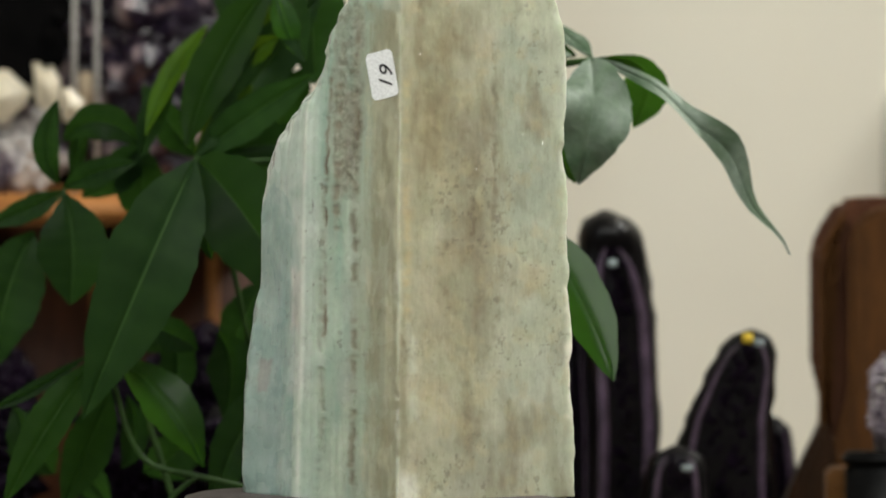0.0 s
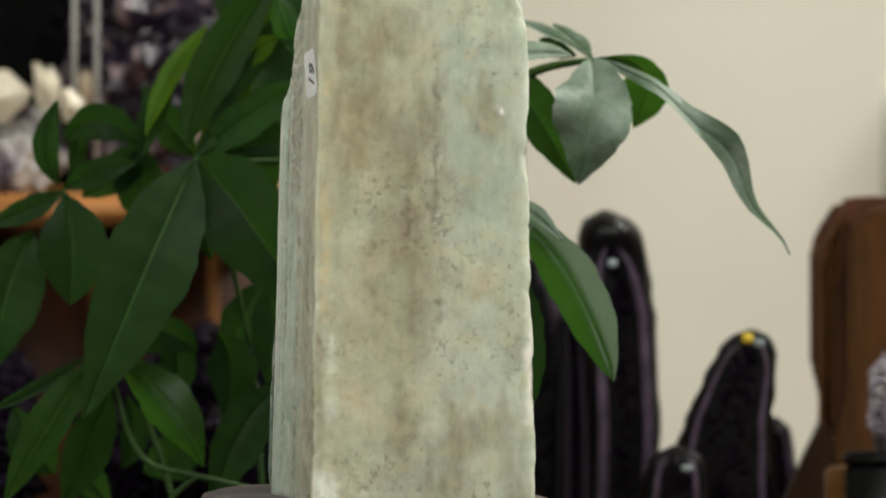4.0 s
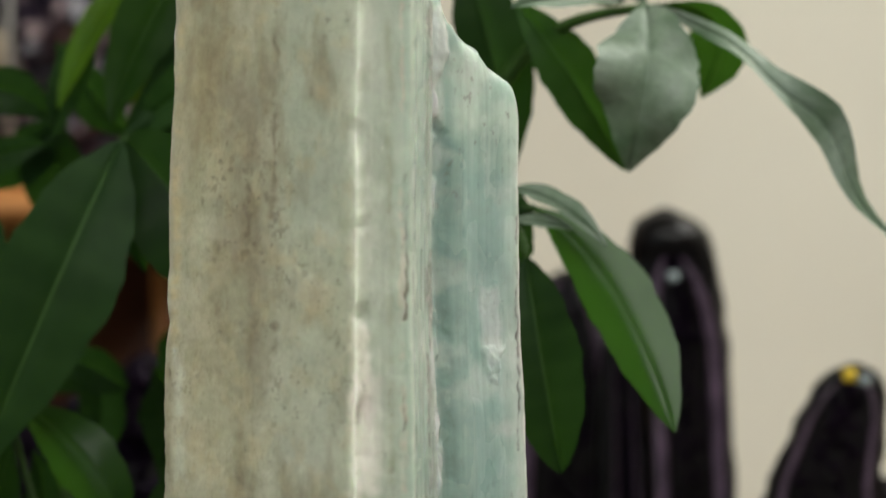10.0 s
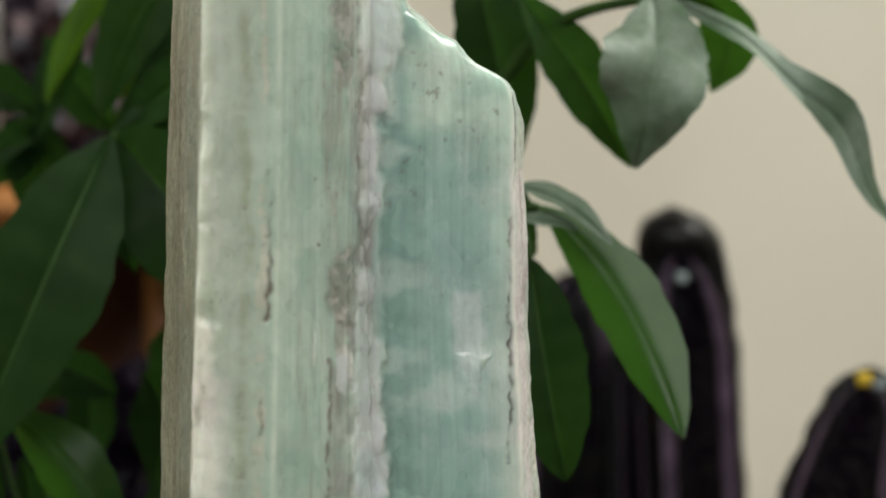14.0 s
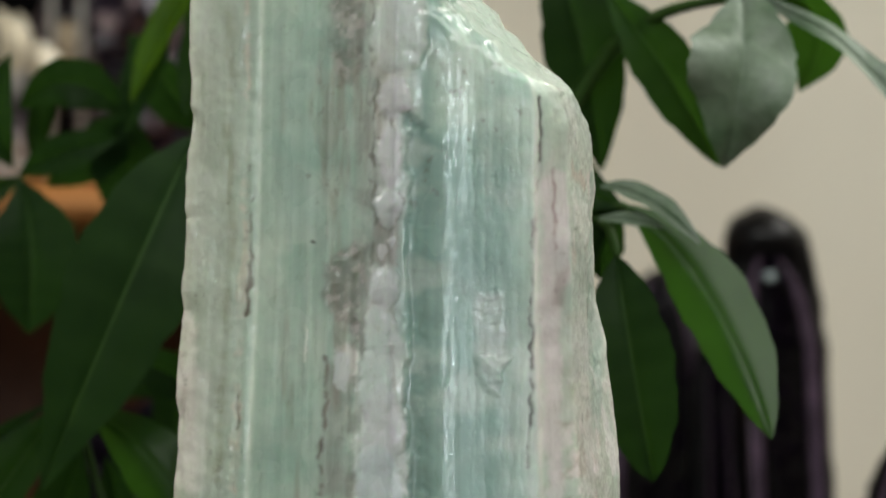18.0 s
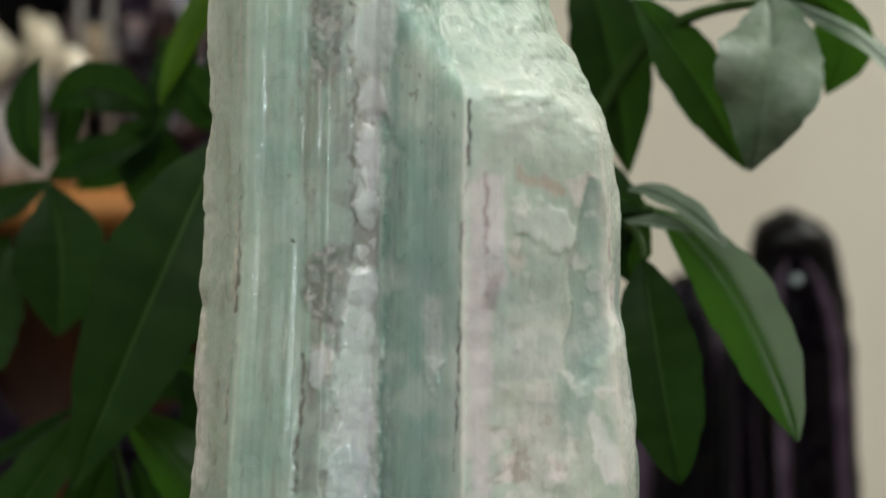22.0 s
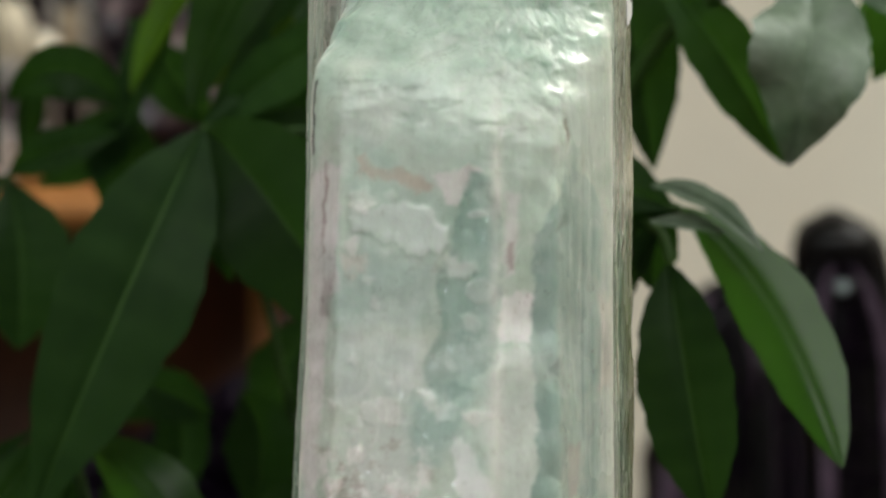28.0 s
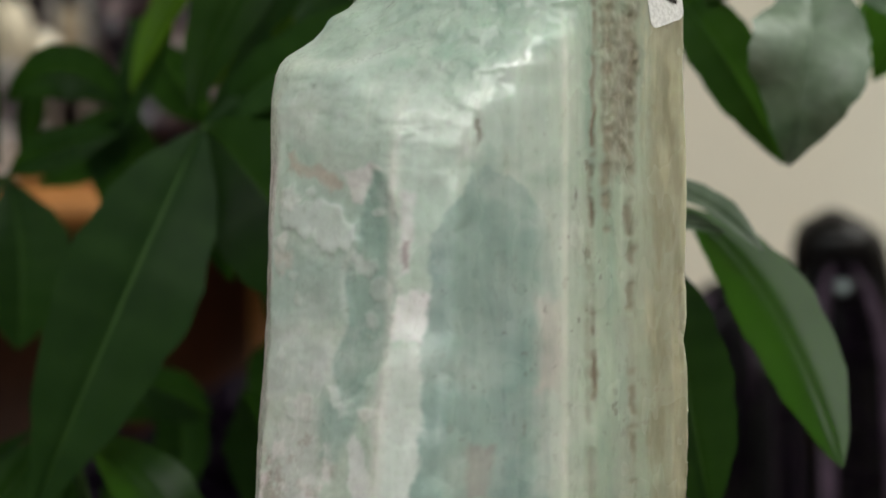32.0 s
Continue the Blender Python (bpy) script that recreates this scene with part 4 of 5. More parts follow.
def build_plant():
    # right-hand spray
    leaf((1047, 102, .16), (1060, 190, .12), (1024, 327, .15), 132, (0.05, -0.94, 0.38), 0.10, 0.30, peak=0.46, mat=PALE_SHEEN_LEAF, label="pale green leaf with sheen in its colour")
    leaf((872, 96, .18), (960, 200, .17), (1018, 324, .18), 78, (0.5, -1, -0.3), 0.2, 0.05, mat=FRESH)
    leaf((1060, 103, .17), (1195, 100, .19), (1121, 226, .20), 78, (-0.4, -1, -0.3), 0.2, 0.05, peak=0.6, mat=FRESH)
    leaf((1056, 104, .16), (1272, 176, .13), (1388, 458, .15), 40, (0.15, -0.9, 0.42), 0.3, 1.0, peak=0.5, slim=1.2, sway=0.32, mat=PALE_SHEEN_LEAF, label="pale green drooping leaf with sheen in its colour")
    leaf((1012, 98, .16), (950, 84, .13), (868, 106, .12), 40, (0, -0.8, 0.5), 0.3, 0.1, mat=PALE_SHEEN_LEAF, label="pale green leaf with sheen in its colour")
    leaf((1045, 100, .17), (985, 60, .18), (896, 30, .20), 24, (0.1, -0.6, 0.9), 0.3, 0.1, mat=PALE_SHEEN_LEAF, label="pale green leaf with sheen in its colour")
    leaf((1047, 100, .17), (1020, 70, .18), (978, 42, .20), 30, (0.2, -0.6, 0.9), 0.3, 0.1, mat=PALE_SHEEN_LEAF, label="pale green leaf with sheen in its colour")
    leaf((1020, 98, .18), (985, 86, .19), (955, 70, .20), 30, (0, -1, -0.2), 0.3, 0.1)
    stem([(1050, 106, .16), (960, 118, .17), (880, 160, .19), (780, 330, .20), (700, 620, .19), (640, 960, .19)], .0014, .004)
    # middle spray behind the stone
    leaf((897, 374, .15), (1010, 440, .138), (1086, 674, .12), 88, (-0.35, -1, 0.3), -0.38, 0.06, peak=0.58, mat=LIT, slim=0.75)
    leaf((886, 440, .13), (905, 570, .11), (934, 730, .12), 104, (-0.2, -1, 0.1), 0.15, 0.05, peak=0.52, slim=0.7)
    leaf((800, 40, .2), (850, 150, .19), (866, 330, .2), 100, (0.2, -1, 0.1), 0.2, 0.06)
    leaf((893, 380, .15), (860, 420, .15), (868, 470, .16), 50, (0, -1, 0.1), 0.2, 0.05)
    leaf((893, 380, .15), (800, 400, .16), (740, 560, .17), 100, (0, -1, 0.2), 0.2, 0.05)
    leaf((893, 378, .15), (800, 330, .16), (720, 340, .17), 80, (0, -1, 0.4), 0.2, 0.05)
    stem([(897, 376, .15), (850, 372, .16), (790, 440, .18), (720, 640, .19), (650, 960, .19)], .0016, .004)
    leaf((866, 350, .14), (930, 348, .132), (994, 424, .125), 30, (0.1, -0.75, 0.65), 0.25, 0.15, mat=PALE_SHEEN_LEAF, label="pale green leaf with sheen in its colour")
    leaf((864, 392, .14), (905, 388, .134), (948, 404, .13), 20, (0.1, -0.75, 0.65), 0.25, 0.1, mat=PALE_SHEEN_LEAF, label="pale green leaf with sheen in its colour")
    stem([(888, 440, .13), (880, 405, .14), (850, 385, .16)], .0012, .0016)
    # left-hand fan
    leaf((345, 283, .17), (268, 450, .13), (146, 742, .15), 150, (-0.1, -1, -0.30), 0.12, 0.04, peak=0.47)
    leaf((348, 285, .18), (425, 350, .15), (560, 580, .17), 150, (0.15, -1, -0.30), 0.18, 0.05, peak=0.45)
    leaf((330, 262, .2), (360, 120, .21), (500, -60, .22), 84, (-0.3, -1, -0.30), 0.25, 0.05, mat=FRESH)
    leaf((352, 235, .215), (375, 160, .215), (440, 70, .22), 40, (-0.2, -0.9, -0.1), 0.2, 0.05, mat=YOUNG, label='young yellow-green leaf')
    leaf((258, 240, .21), (292, 130, .22), (368, 44, .23), 40, (-0.5, -0.9, -0.1), 0.2, 0.05, mat=YOUNG, label='young yellow-green leaf')
    leaf((250, 280, .22), (265, 200, .22), (310, 110, .23), 46, (-0.2, -1, -0.40), 0.3, 0.05)
    leaf((345, 276, .2), (450, 150, .22), (575, -20, .23), 80, (0.5, -1, -0.10), 0.25, 0.06)
    leaf((345, 278, .21), (430, 210, .2), (560, 130, .19), 66, (0.2, -0.9, 0.10), 0.25, 0.06)
    leaf((345, 268, .23), (410, 190, .24), (510, 70, .25), 60, (0.3, -0.9, -0.2), 0.2, 0.06, mat=YOUNG, label='young yellow-green leaf')
    leaf((400, 60, .24), (450, 20, .24), (540, -30, .25), 50, (0.3, -0.9, -0.2), 0.2, 0.06, mat=YOUNG, label='young yellow-green leaf')
    leaf((490, -40, .24), (515, 20, .2), (540, 110, .19), 66, (-0.2, -0.8, 0.10), 0.2, 0.06)
    leaf((345, 282, .22), (480, 240, .23), (600, 260, .24), 70, (0.1, -1, -0.10), 0.2, 0.06)
    leaf((335, 300, .2), (350, 380, .19), (375, 460, .2), 46, (0.1, -1, -0.40), 0.2, 0.06)
    stem([(345, 284, .18), (400, 420, .22), (450, 640, .23), (470, 960, .22)], .0009, .0016)
    stem([(345, 282, .18), (420, 286, .2), (520, 283, .2)], .0010, .0012)
    leaf((425, 120, .215), (450, 85, .213), (492, 66, .215), 40, (0.2, -0.9, -0.2), 0.2, 0.06, mat=YOUNG, label="young yellow-green leaf")
    leaf((395, 215, .215), (425, 190, .213), (446, 150, .215), 24, (0.2, -0.9, -0.2), 0.2, 0.06, mat=YOUNG, label="young yellow-green leaf")
    leaf((488, -20, .20), (500, 40, .19), (528, 100, .20), 44, (-0.25, -0.85, 0.45), -0.3, 0.1, mat=SHINY)
    leaf((525, -70, .24), (560, 20, .24), (556, 150, .24), 120, (0.1, -1, -0.2), 0.2, 0.06)
    leaf((380, -40, .262), (420, 10, .262), (470, 70, .262), 70, (0.1, -1, -0.2), 0.2, 0.06)
    leaf((470, -50, .262), (478, 20, .262), (500, 110, .262), 70, (0.1, -1, -0.2), 0.2, 0.06)
    # shaded leaves deeper in the crown
    rnd = random.Random(77)
    for u, v in ((400, 235), (455, 300), (300, 215), (515, 180), (430, 410), (480, 420), (250, 330), (205, 300), (430, 760), (300, 800), (500, 620), (440, 560), (240, 590), (150, 850), (60, 780)):
        a = rnd.uniform(0.6, 2.5)
        ln = rnd.uniform(110, 170)
        du, dv = math.cos(a) * ln, math.sin(a) * ln
        leaf((u - du / 2, v - dv / 2, .255), (u + rnd.uniform(-15, 15), v + rnd.uniform(-15, 15), .25), (u + du / 2, v + dv / 2, .262), rnd.uniform(60, 92), (rnd.uniform(-.3, .3), -1, rnd.uniform(-.5, -.2)), 0.22, 0.08)
    # small spray far left
    leaf((104, 325, .22), (62, 270, .21), (102, 178, .21), 46, (-0.3, -1, -0.30), 0.2, 0.05)
    leaf((112, 250, .23), (175, 175, .22), (256, 262, .23), 62, (0.2, -1, 0.00), 0.2, 0.08)
    leaf((112, 335, .23), (165, 300, .22), (240, 288, .22), 46, (0.1, -1, 0.10), 0.2, 0.06)
    leaf((112, 338, .22), (60, 370, .22), (-30, 402, .22), 40, (-0.2, -1, -0.10), 0.2, 0.05)
    leaf((112, 342, .22), (140, 420, .21), (124, 540, .22), 122, (0.1, -1, -0.30), 0.2, 0.05, peak=0.55)
    leaf((60, 410, .23), (5, 500, .22), (-15, 660, .23), 120, (-0.1, -1, -0.30), 0.2, 0.05)
    leaf((128, 325, .24), (135, 260, .24), (150, 200, .24), 30, (0.3, -1, -0.30), 0.2, 0.05)
    stem([(112, 336, .22), (150, 440, .23), (230, 640, .23), (330, 960, .22)], .0009, .0016)
    # low leaves
    leaf((205, 638, .17), (305, 690, .14), (360, 828, .15), 84, (-0.15, -0.95, 0.15), -0.4, 0.06, mat=SHINY)
    leaf((168, 636, .17), (85, 740, .15), (8, 890, .15), 70, (-0.4, -1, -0.20), 0.3, 0.06, mat=FRESH)
    leaf((195, 690, .19), (165, 780, .19), (110, 900, .2), 78, (-0.2, -1, -0.40), 0.2, 0.06)
    leaf((150, 632, .18), (70, 690, .18), (-20, 728, .18), 22, (-0.2, -0.8, 0.10), 0.2, 0.06)
    leaf((500, 680, .19), (420, 740, .18), (376, 900, .18), 90, (0.1, -1, -0.30), 0.2, 0.06)
    leaf((215, 830, .2), (255, 780, .2), (225, 700, .2), 46, (0.1, -1, -0.30), 0.2, 0.06)
    leaf((385, 590, .21), (430, 640, .21), (395, 740, .21), 84, (0.1, -1, -0.30), 0.2, 0.06)
    leaf((250, 570, .22), (310, 590, .22), (350, 620, .22), 56, (0.1, -1, -0.10), 0.2, 0.06)
    leaf((470, 500, .22), (500, 580, .22), (470, 680, .22), 80, (0.1, -1, -0.40), 0.2, 0.06)
    leaf((300, 560, .23), (330, 640, .23), (300, 730, .23), 60, (0.1, -1, -0.40), 0.2, 0.06)
    stem([(195, 650, .17), (225, 770, .17), (262, 828, .17), (350, 842, .17), (470, 872, .18)], .0011, .0016)
    stem([(350, 842, .17), (300, 880, .17), (260, 960, .18)], .0011, .0016)
    trunk = tube([(0.005 * math.sin(i), 0.004 * math.cos(i * 1.7), 0.2 + 0.64 * i / 10) for i in range(11)], [0.02 - 0.0012 * i for i in range(11)], 12)
    part("trunk", trunk, BARK, plant)


build_plant()


def pot():
    prof = [(0.085, 0.0), (0.09, 0.01), (0.115, 0.2), (0.125, 0.205), (0.125, 0.24), (0.112, 0.24), (0.108, 0.21)]
    rings = [[(r * math.cos(k * math.tau / 40), r * math.sin(k * math.tau / 40), z) for k in range(40)] for r, z in prof]
    p = thing("plant_pot", (-0.10, 0.19, 0), "terracotta pot with dark soil standing on the floor", "pot")
    part("body", loft(rings), CLAY, p)
    rings = [[(0.109 * math.cos(k * math.tau / 40), 0.109 * math.sin(k * math.tau / 40), z) for k in range(40)] for z in (0.2, 0.214)]
    part("soil", loft(rings), SOIL, p)


pot()


# ---- amethyst cathedrals ----
def points_on(bm, spots_, rnd, r0, r1):
    """Adds little six-sided quartz points; spots_ are (place, direction)."""
    for p, d in spots_:
        r, h = rnd.uniform(r0, r1), rnd.uniform(1.2, 2.6)
        d = (d + Vector((rnd.uniform(-.5, .5), rnd.uniform(-.5, .5), rnd.uniform(-.5, .5)))).normalized()
        a = d.orthogonal().normalized()
        b = d.cross(a)
        k0 = rnd.random()
        low = [bm.verts.new(p - d * r + (a * math.cos((k + k0) * math.tau / 6) + b * math.sin((k + k0) * math.tau / 6)) * r) for k in range(6)]
        up = [bm.verts.new(p + d * r * h * 0.5 + (a * math.cos((k + k0) * math.tau / 6) + b * math.sin((k + k0) * math.tau / 6)) * r * 0.9) for k in range(6)]
        top = bm.verts.new(p + d * r * h)
        for k in range(6):
            j = (k + 1) % 6
            bm.faces.new((low[k], low[j], up[j], up[k]))
            bm.faces.new((up[k], up[j], top))


def cathedral(spine, y, label, seed, mouth=0.5, band=0.3, turn=0.0, closed_top=0.25, mouth_top=1.0):
    """A hollow upright geode. spine: (u, v, half width) from foot to tip in plan grid units."""
    rnd = random.Random(seed)
    pts = []
    for (u0, v0, w0), (u1, v1, w1) in zip(spine, spine[1:]):
        for k in range(6):
            f = k / 6
            pts.append((at(u0 + (u1 - u0) * f, v0 + (v1 - v0) * f, y), (w0 + (w1 - w0) * f) * UNIT * (4 + y) / 4))
    u, v, w = spine[-1]
    pts.append((at(u, v, y), w * UNIT))
    foot = Vector((pts[0][0].x, y, BACK_Z))
    pts.insert(0, (foot, pts[0][1] * 1.08))
    g = thing("amethyst_geode", foot, label, "geode", "standing amethyst geodes")
    n = 28
    shell, rims, cave = [], [], []
    top = len(pts) - 1
    for i, (p, w) in enumerate(pts):
        t = i / top
        w *= math.sqrt(max(0.02, 1 - max(0, (t - 0.86) / 0.14) ** 2.2))
        d = w * 1.1
        wob = [1 + 0.05 * math.sin(3 * k + seed + i * 0.7) + 0.03 * rnd.uniform(-1, 1) for k in range(n)]
        f = t / mouth_top
        opening = 0.0 if f > 1 else mouth * (1 if f < 1 - closed_top else max(0.0, 1 - ((f - 1 + closed_top) / closed_top) ** 2) ** 0.5)
        ring, rim, pit = [], [], []
        for k in range(n):
            a = k * math.tau / n + turn
            x, yy = math.sin(a), -math.cos(a)
            r = wob[k]
            ring.append(p - foot + Vector((x * w * r, (max(yy, -0.55) if opening > 0 else yy) * d * r, 0)))
        shell.append(ring)
        cave.append((p - foot, w * opening, d))
    body = part("rind", loft(shell), GEODE_RIND, g)
    # agate band round the mouth and the crystal-lined hollow
    inner, outer = [], []
    for (p, w, d) in cave[:-1]:
        if w < 0.002:
            continue
        c, s = math.cos(turn), math.sin(turn)
        fy = -0.55 * d * 1.03 - 0.0008
        for lst, k in ((inner, 1.0), (outer, 1 + band / mouth)):
            lst.append((p + Vector((-w * k * c, fy - w * k * s * 0.3, 0)), p + Vector((w * k * c, fy + w * k * s * 0.3, 0))))
    bm = bmesh.new()
    for side in (0, 1):
        strip = [[bm.verts.new(outer[i][side]), bm.verts.new((outer[i][side] + inner[i][side]) / 2 + Vector((0, -0.0016, 0))), bm.verts.new(inner[i][side]), bm.verts.new(inner[i][side] + Vector((0, 0.006, 0)))] for i in range(len(inner))]
        for a, b in zip(strip, strip[1:]):
            for j in range(3):
                q = (a[j], a[j + 1], b[j + 1], b[j])
                bm.faces.new(q if side == 0 else q[::-1])
    part("agate_rim", bm, BAND, g)
    bm = bmesh.new()
    spots_ = []
    for i in range(len(inner) - 1):
        for _ in range(18):
            f, h = rnd.random(), rnd.random()
            l, r = inner[i][0].lerp(inner[i + 1][0], h), inner[i][1].lerp(inner[i + 1][1], h)
            q = l.lerp(r, f)
            sink = math.sin(f * math.pi)
            spots_.append((q + Vector((0, 0.0035 - 0.002 * sink, 0)), Vector((0.5 - f, -1, 0.2))))
    points_on(bm, spots_, rnd, 0.0007, 0.0017)
    tagged(part("crystal_crust", bm, AMETHYST, g, smooth=False), kind="stuff")
    return g


tall = cathedral([(1105, 990, 62), (1108, 760, 60), (1100, 560, 58), (1088, 470, 60), (1072, 372, 54)], .40, "tall slender amethyst geode with a polished dark rind", 3, mouth_top=0.86, closed_top=0.45)
cathedral([(945, 990, 118), (942, 800, 108), (940, 660, 92), (940, 550, 70), (938, 455, 42)], .47, "slender amethyst geode behind the money tree leaves", 5)
# added black shape that stands in for the tall geode's shaded left side
cathedral([(1020, 990, 48), (1020, 760, 42), (1016, 620, 34), (1010, 535, 24)], .45, "narrow black filler geode for the tall geode's shaded side", 13, mouth=0.3, band=0.1)
short = cathedral([(1276, 990, 104), (1278, 850, 92), (1290, 740, 76), (1315, 650, 58), (1331, 582, 40)], .36, "leaning amethyst geode with a small yellow tag on its tip", 7, mouth=0.66, band=0.14, mouth_top=0.95)
cathedral([(1370, 990, 40), (1375, 850, 36), (1372, 738, 26)], .44, "small dark amethyst geode behind a larger one", 9)
low = cathedral([(1190, 990, 80), (1195, 900, 62), (1198, 788, 48)], .33, "low rounded amethyst geode", 11, mouth=0.5, band=0.2)


def tag_on(parent, u, v, y, mat, w, h, label):
    bm = box_bm((w * UNIT, 0.0006, h * UNIT), (0, 0, 0), 0.0002)
    ob = part("tag", bm, mat, parent, label)
    ob.location = at(u, v, y) - Vector(parent.location)


tag_on(short, 1323, 599, .338, YELLOW, 20, 20, "small yellow paper tag")
tag_on(short, 1343, 607, .338, WHITE_TAG, 20, 14, "small pale paper tag")
tag_on(low, 1216, 829, .312, WHITE_TAG, 22, 12, "small pale paper tag")
tag_on(tall, 1084, 466, .3755, WHITE_TAG, 17, 15, "small pale paper tag")


# ---- carved wooden support and small cluster at the right ----
def outline_slab(pts, y, thick, ridge=0.0):
    """A slab cut to an outline, with worn edges; ridge lifts its faces to a blunt point."""
    ps = [at(u, v, y) for u, v in pts]
    foot = Vector((sum(p.x for p in ps) / len(ps), y, min(p.z for p in ps)))
    bm = bmesh.new()
    f = bm.faces.new([bm.verts.new(p - foot) for p in ps])
    ex = bmesh.ops.extrude_face_region(bm, geom=[f])
    bmesh.ops.translate(bm, vec=(0, thick, 0), verts=[v for v in ex["geom"] if isinstance(v, bmesh.types.BMVert)])
    if not ridge:
        bmesh.ops.bevel(bm, geom=bm.edges[:], offset=0.003, segments=2, affect="EDGES")
    bmesh.ops.recalc_face_normals(bm, faces=bm.faces)
    if ridge:
        bmesh.ops.poke(bm, faces=[g for g in bm.faces if abs(g.normal.y) > 0.9], offset=ridge)
    return bm, foot


def carved_frame():
    """Three boards: a dark back with a bowed edge, a lighter front board and a splayed foot."""
    y = .40
    g = thing("carved_wood_stand", (at(1530, 700, y).x, y, BACK_Z), "carved red-brown wooden stand with a bowed edge", "stand")

    def board(name, pts, depth, thick, mat, label=""):
        bm, foot = outline_slab(pts, depth, thick)
        bmesh.ops.translate(bm, vec=foot - g.location, verts=bm.verts)
        low = min(v.co.z for v in bm.verts)
        for v in bm.verts:
            if v.co.z < low + 0.006:
                v.co.z = 0.0
        return part(name, bm, mat, g, label, smooth=False)

    board("back_board", [(1436, 440), (1462, 388), (1486, 356), (1530, 350), (1680, 352), (1680, 1000), (1440, 1000), (1452, 740), (1452, 690), (1437, 655)], .41, .03, RED_WOOD)
    board("front_board", [(1502, 425), (1520, 385), (1575, 362), (1680, 362), (1680, 1000), (1456, 1000), (1472, 800), (1503, 690)], .392, .016, CARVED, "lighter front board with a long sloping grain")
    board("edge_strip", [(1446, 450), (1490, 372), (1500, 378), (1470, 470), (1472, 690), (1458, 690)], .398, .010, CARVED)
    board("foot", [(1456, 742), (1476, 765), (1482, 860), (1482, 1000), (1345, 1000), (1390, 885)], .39, .03, SHADED_FOOT_WOOD, "splayed wooden foot")


carved_frame()


# ---- left-hand wooden shelf and its specimens ----
SHELF_V = 345


def shelf():
    y = .50
    a, b = at(-260, SHELF_V, y), at(520, SHELF_V, y)
    top = a.z
    g = thing("wooden_shelf", ((a.x + b.x) / 2, y, BACK_Z), "wooden shelf with a honey-coloured front edge and red-brown back", "shelf")
    w = b.x - a.x
    part("board", box_bm((w, 0.22, 0.014), (0, 0.10, top - 0.007 - BACK_Z), 0.003), ORANGE_WOOD, g, "honey-coloured board with a rounded edge")
    part("back_panel", box_bm((w - 0.002, 0.008, top - 0.0145 - BACK_Z), (0, 0.12, (top - 0.0145 - BACK_Z) / 2), 0.001), RED_WOOD, g)
    for u in (158, 368, -40):
        x = at(u, 500, y).x - (a.x + b.x) / 2
        part("upright", box_bm((0.005, 0.02, top - 0.0145 - BACK_Z), (x, 0.105, (top - 0.0145 - BACK_Z) / 2), 0.001), ORANGE_WOOD, g)
    return top


SHELF_TOP = shelf()


def rock(name, u, v, y, w, h, d, mat, pts_mat, label, category, seed, base=None, n_pts=60, r=(0.002, 0.005), group=""):
    """A rough lump with crystal points on the side that faces the room."""
    rnd = random.Random(seed)
    c = at(u, v, y)
    z0 = base if base is not None else BACK_Z
    k = UNIT * (4 + y) / 4
    bm = bmesh.new()
    bmesh.ops.create_icosphere(bm, subdivisions=4, radius=1)
    for vv in bm.verts:
        q = vv.co.copy()
        vv.co = q * (1 + 0.22 * noise.fractal(q * 1.6 + Vector((seed, 0, 0)), 0.8, 2.0, 4))
        vv.co = Vector((vv.co.x * w * k / 2, vv.co.y * d / 2, vv.co.z * h * k / 2))
    lowest = c.z - z0
    for vv in bm.verts:
        vv.co.z = max(vv.co.z, -lowest)
    zmin = min(vv.co.z for vv in bm.verts)
    for vv in bm.verts:
        if vv.co.z < zmin + 0.15 * h * k:
            vv.co.z = -lowest
    g = thing(name, (c.x, c.y, z0), label, category, group)
    front = [x for x in bm.verts if x.co.y < 0.2 * d / 2 and x.co.z > -lowest + 0.003]
    spots_ = [(vv.co.copy(), vv.normal.copy()) for vv in rnd.sample(front, min(n_pts, len(front)))]
    for lst in (bm.verts,):
        bmesh.ops.translate(bm, vec=(0, 0, lowest), verts=lst)
    part("matrix", bm, mat, g)
    pb = bmesh.new()
    points_on(pb, [(p + Vector((0, 0, lowest)), n) for p, n in spots_], rnd, *r)
    tagged(part("crystal_crust", pb, pts_mat, g, smooth=False), kind="stuff")
    return g


rock("amethyst_cluster", 262, 90, .56, 190, 420, .07, RIND, PATCHY, "dark purple amethyst cluster with a pale rim standing on the shelf", "cluster", 21, SHELF_TOP, 420, (.003, .010))
rock("dark_geode", 90, 60, .64, 460, 540, .06, DARK_ROCK, DARK_ROCK, "large black rough geode on the shelf", "geode", 23, SHELF_TOP, 20)
rock("pale_quartz_geode", 30, 268, .54, 140, 150, .05, GREY_ROCK, GREY_ROCK, "grey and white quartz geode on the shelf edge", "geode", 25, SHELF_TOP, 120, (.0018, .004))
rock("quartz_piece", 222, 312, .53, 34, 34, .02, RIND, PALE_AMETHYST, "pale lilac quartz piece on the shelf", "quartz", 27, SHELF_TOP, 60, (.0015, .003))
# the first cluster is an added filler for the black lower-left corner
for k, (u, v, w, h) in enumerate(((-5, 790, 120, 330), (225, 800, 150, 250), (345, 770, 200, 330), (480, 800, 190, 330))):
    rock("amethyst_cluster", u, v, .42, w, h, .09, RIND, AMETHYST, "dark amethyst cluster on the table below the shelf", "cluster", 31 + k, BACK_Z, 240, (.0022, .0055), "amethyst clusters under the shelf")


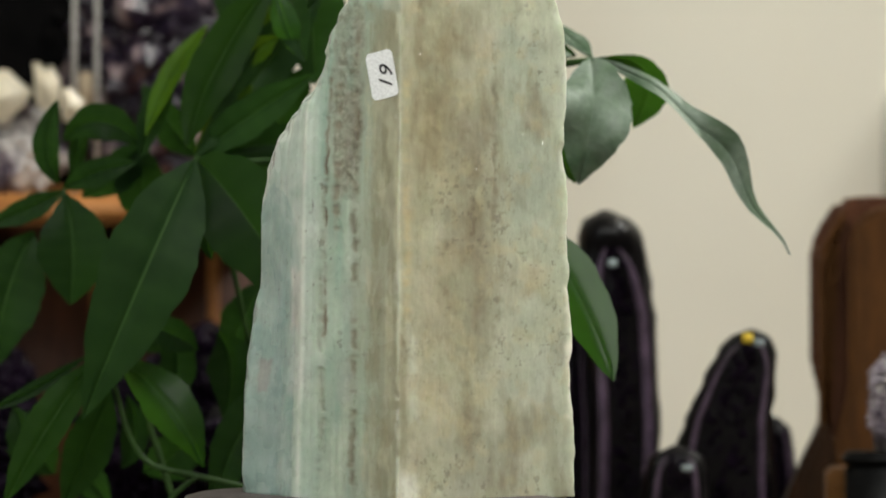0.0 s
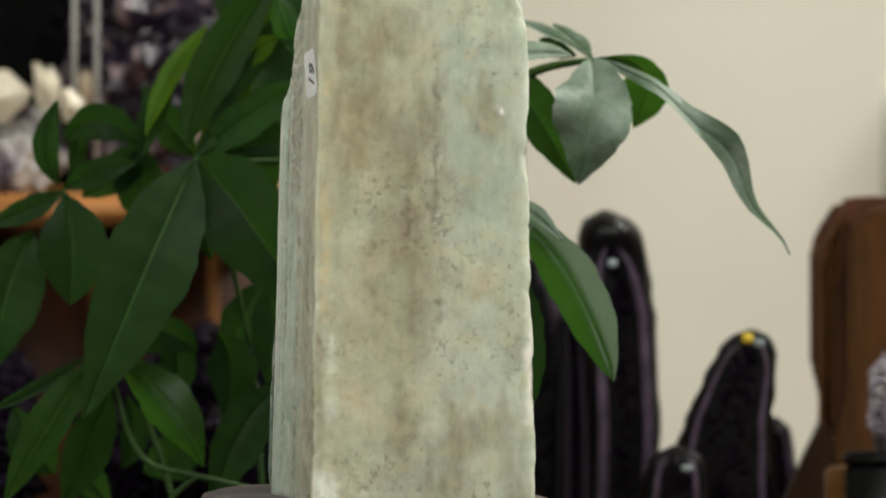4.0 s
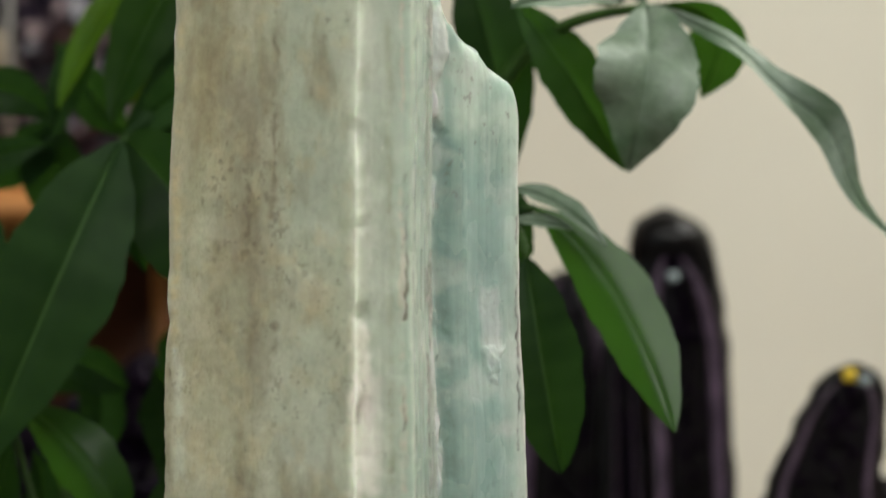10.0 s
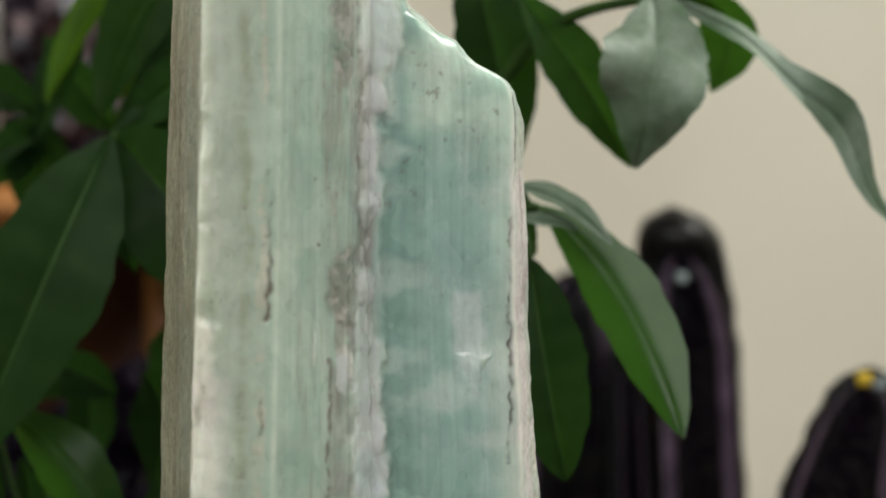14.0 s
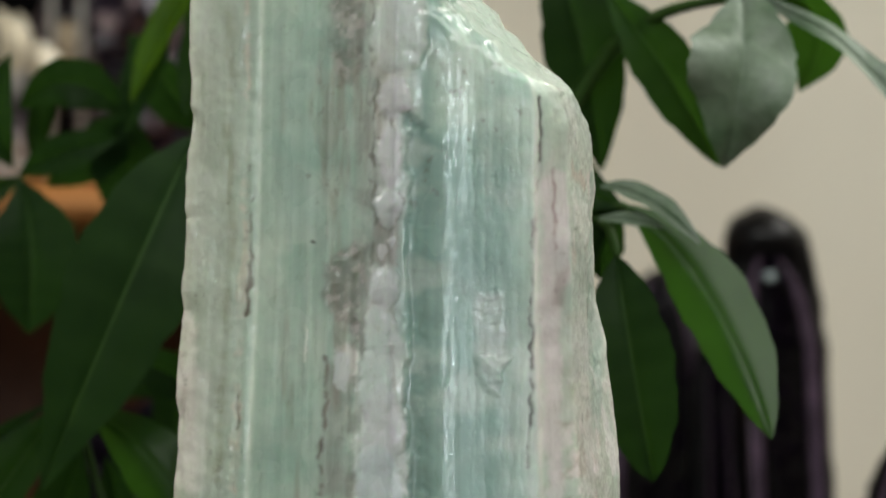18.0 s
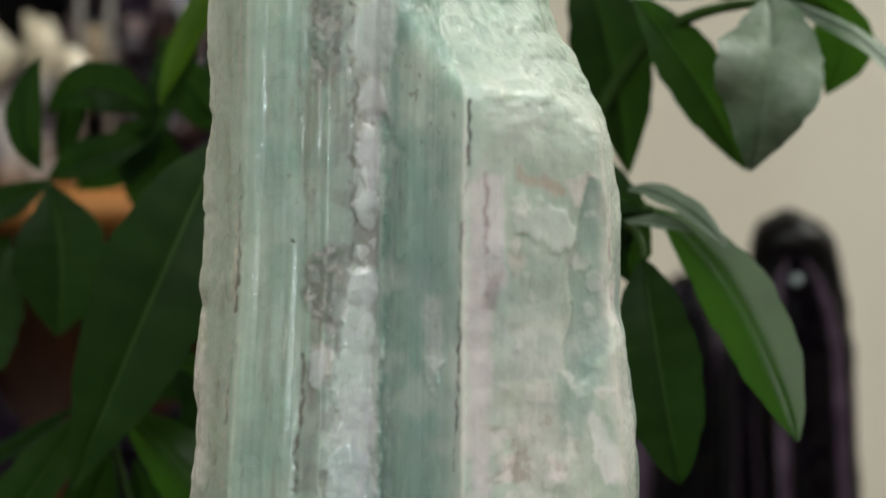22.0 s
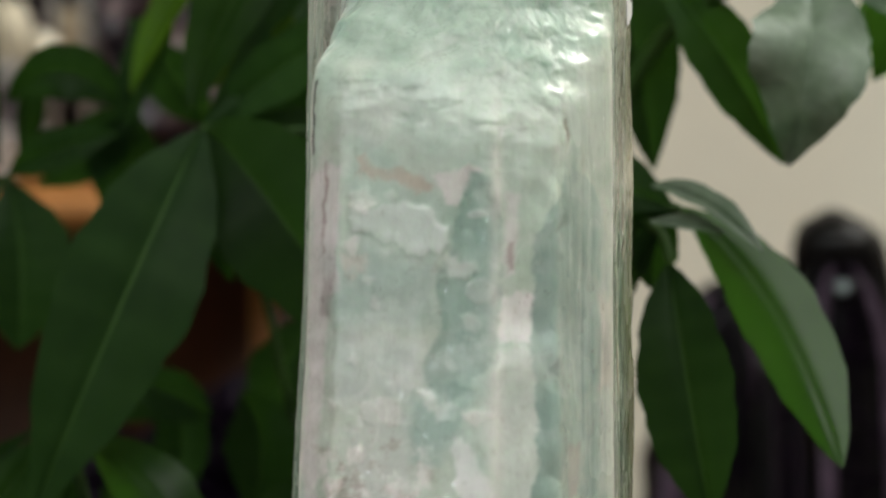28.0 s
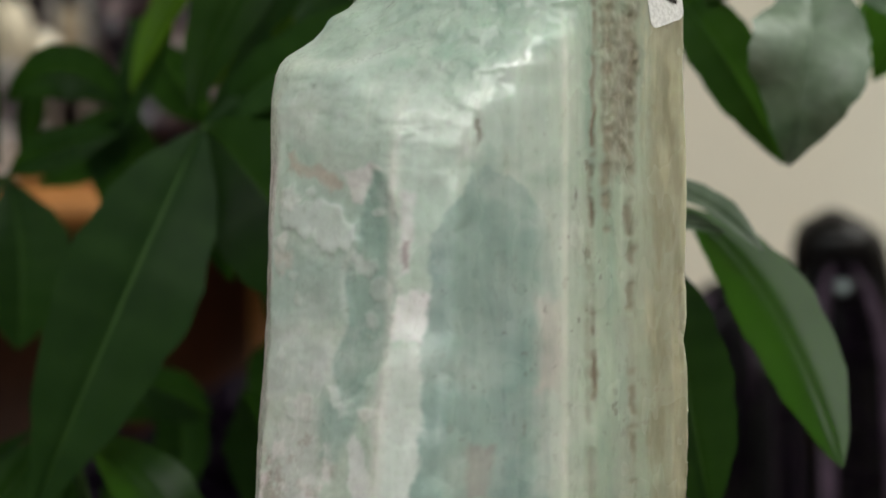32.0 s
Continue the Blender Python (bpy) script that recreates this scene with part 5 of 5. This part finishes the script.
def calcite(y, pts, thick):
    """A blocky crystal with a stepped, broken outline."""
    bm, foot = outline_slab(pts, y, thick, 0.006)
    ob = link_mesh("calcite_crystal", bm, CALCITE, smooth=False)
    ob.location = foot
    return tagged(ob, "cream blocky calcite crystal on the quartz geode", "crystal", "calcite crystals")


calcite(.503, [(-40, 150), (-10, 126), (12, 125), (30, 142), (56, 163), (44, 186), (8, 216), (-40, 222)], .012)
calcite(.500, [(59, 112), (68, 114), (77, 128), (90, 117), (106, 146), (104, 190), (84, 197), (64, 186), (61, 150)], .012)
calcite(.490, [(110, 158), (122, 156), (149, 181), (146, 201), (126, 217), (111, 214), (108, 186)], .009)


def acrylic_stand():
    g = thing("acrylic_holder", (at(152, 200, .52).x, .52, SHELF_TOP), "clear acrylic holder with two upright rods and a cork block", "holder")
    for u in (132, 172):
        p, q = at(u, 195, .52), at(u, -60, .52)
        part("rod", tube([Vector((p.x - g.location.x, 0, 0)), Vector((q.x - g.location.x, 0, q.z - SHELF_TOP))], 5 * UNIT, 12), ROD, g)
    z0, z1 = at(152, 192, .52).z - SHELF_TOP, at(152, 128, .52).z - SHELF_TOP
    part("block", box_bm((30 * UNIT, .008, z1 - z0), (0, 0.004, (z0 + z1) / 2), .001), CORK, g)


acrylic_stand()


def red_box():
    p = at(215, 288, .51)
    ob = link_mesh("red_tray", box_bm((110 * UNIT, .03, 14 * UNIT), (0, 0, 0), .001), RED)
    ob.location = (p.x, p.y + .02, SHELF_TOP + 7 * UNIT)
    tagged(ob, "low dark red lacquer tray on the shelf", "tray")


red_box()


def right_cluster():
    y = .34
    p = at(1530, 882, y)
    b = thing("wooden_block", (p.x, y, BACK_Z), "tan wooden block under a black base", "block")
    h = at(1530, 828, y).z - BACK_Z
    part("block", box_bm((150 * UNIT, .04, h), (0, 0, h / 2), .002), BLOCK_WOOD, b)
    yb = y - .031
    left, top = at(1497, 800, yb), at(1497, 800, yb).z
    tall_ = top - BACK_Z
    w = 0.036
    bm = box_bm((w, .020, tall_ - .004), (0, 0, (tall_ - .004) / 2), .003)
    s = link_mesh("black_base", bm, BLACK)
    s.location = (left.x + w / 2, yb, BACK_Z)
    tagged(s, "black lacquered display base standing on the table", "base")
    part("rim", box_bm((w + .003, .023, .006), (0, 0, tall_ - .003), .002), BLACK, s)
    rock("lilac_cluster", 1584, 712, yb, 84, 180, .018, GREY_ROCK, PALE_AMETHYST, "pale lilac quartz cluster on a black base", "cluster", 51, top, 240, (.0008, .0017))


right_cluster()

p_ = at(1584, 260, BACK - 0.006)
tagged(link_mesh("trim", box_bm((36 * UNIT * 1.2, 0.012, 190 * UNIT * 1.2), (0, 0, 0), .002), TRIM), "off-white wall plate", "plate", kind="structure").location = p_

# ---- depth of field: the lens stays focused on the stone ----
cam.data.dof.use_dof = True
cam.data.dof.focus_object = crystal
cam.data.dof.aperture_fstop = 9.5


def motions():
    rate = -8.52
    lean = pose(0, 0, STONE_Z + 0.163, 0, 0.5, 0) @ pose(0, 0, -0.1635)      # the axis leans a little
    walk(crystal, [(t, lean @ pose(0, 0, 0, 0, 0, rate * t)) for t in range(33)])
    walk(turntable, [(t, pose(0, 0, 0.90, 0, 0, rate * t)) for t in range(33)])


motions()
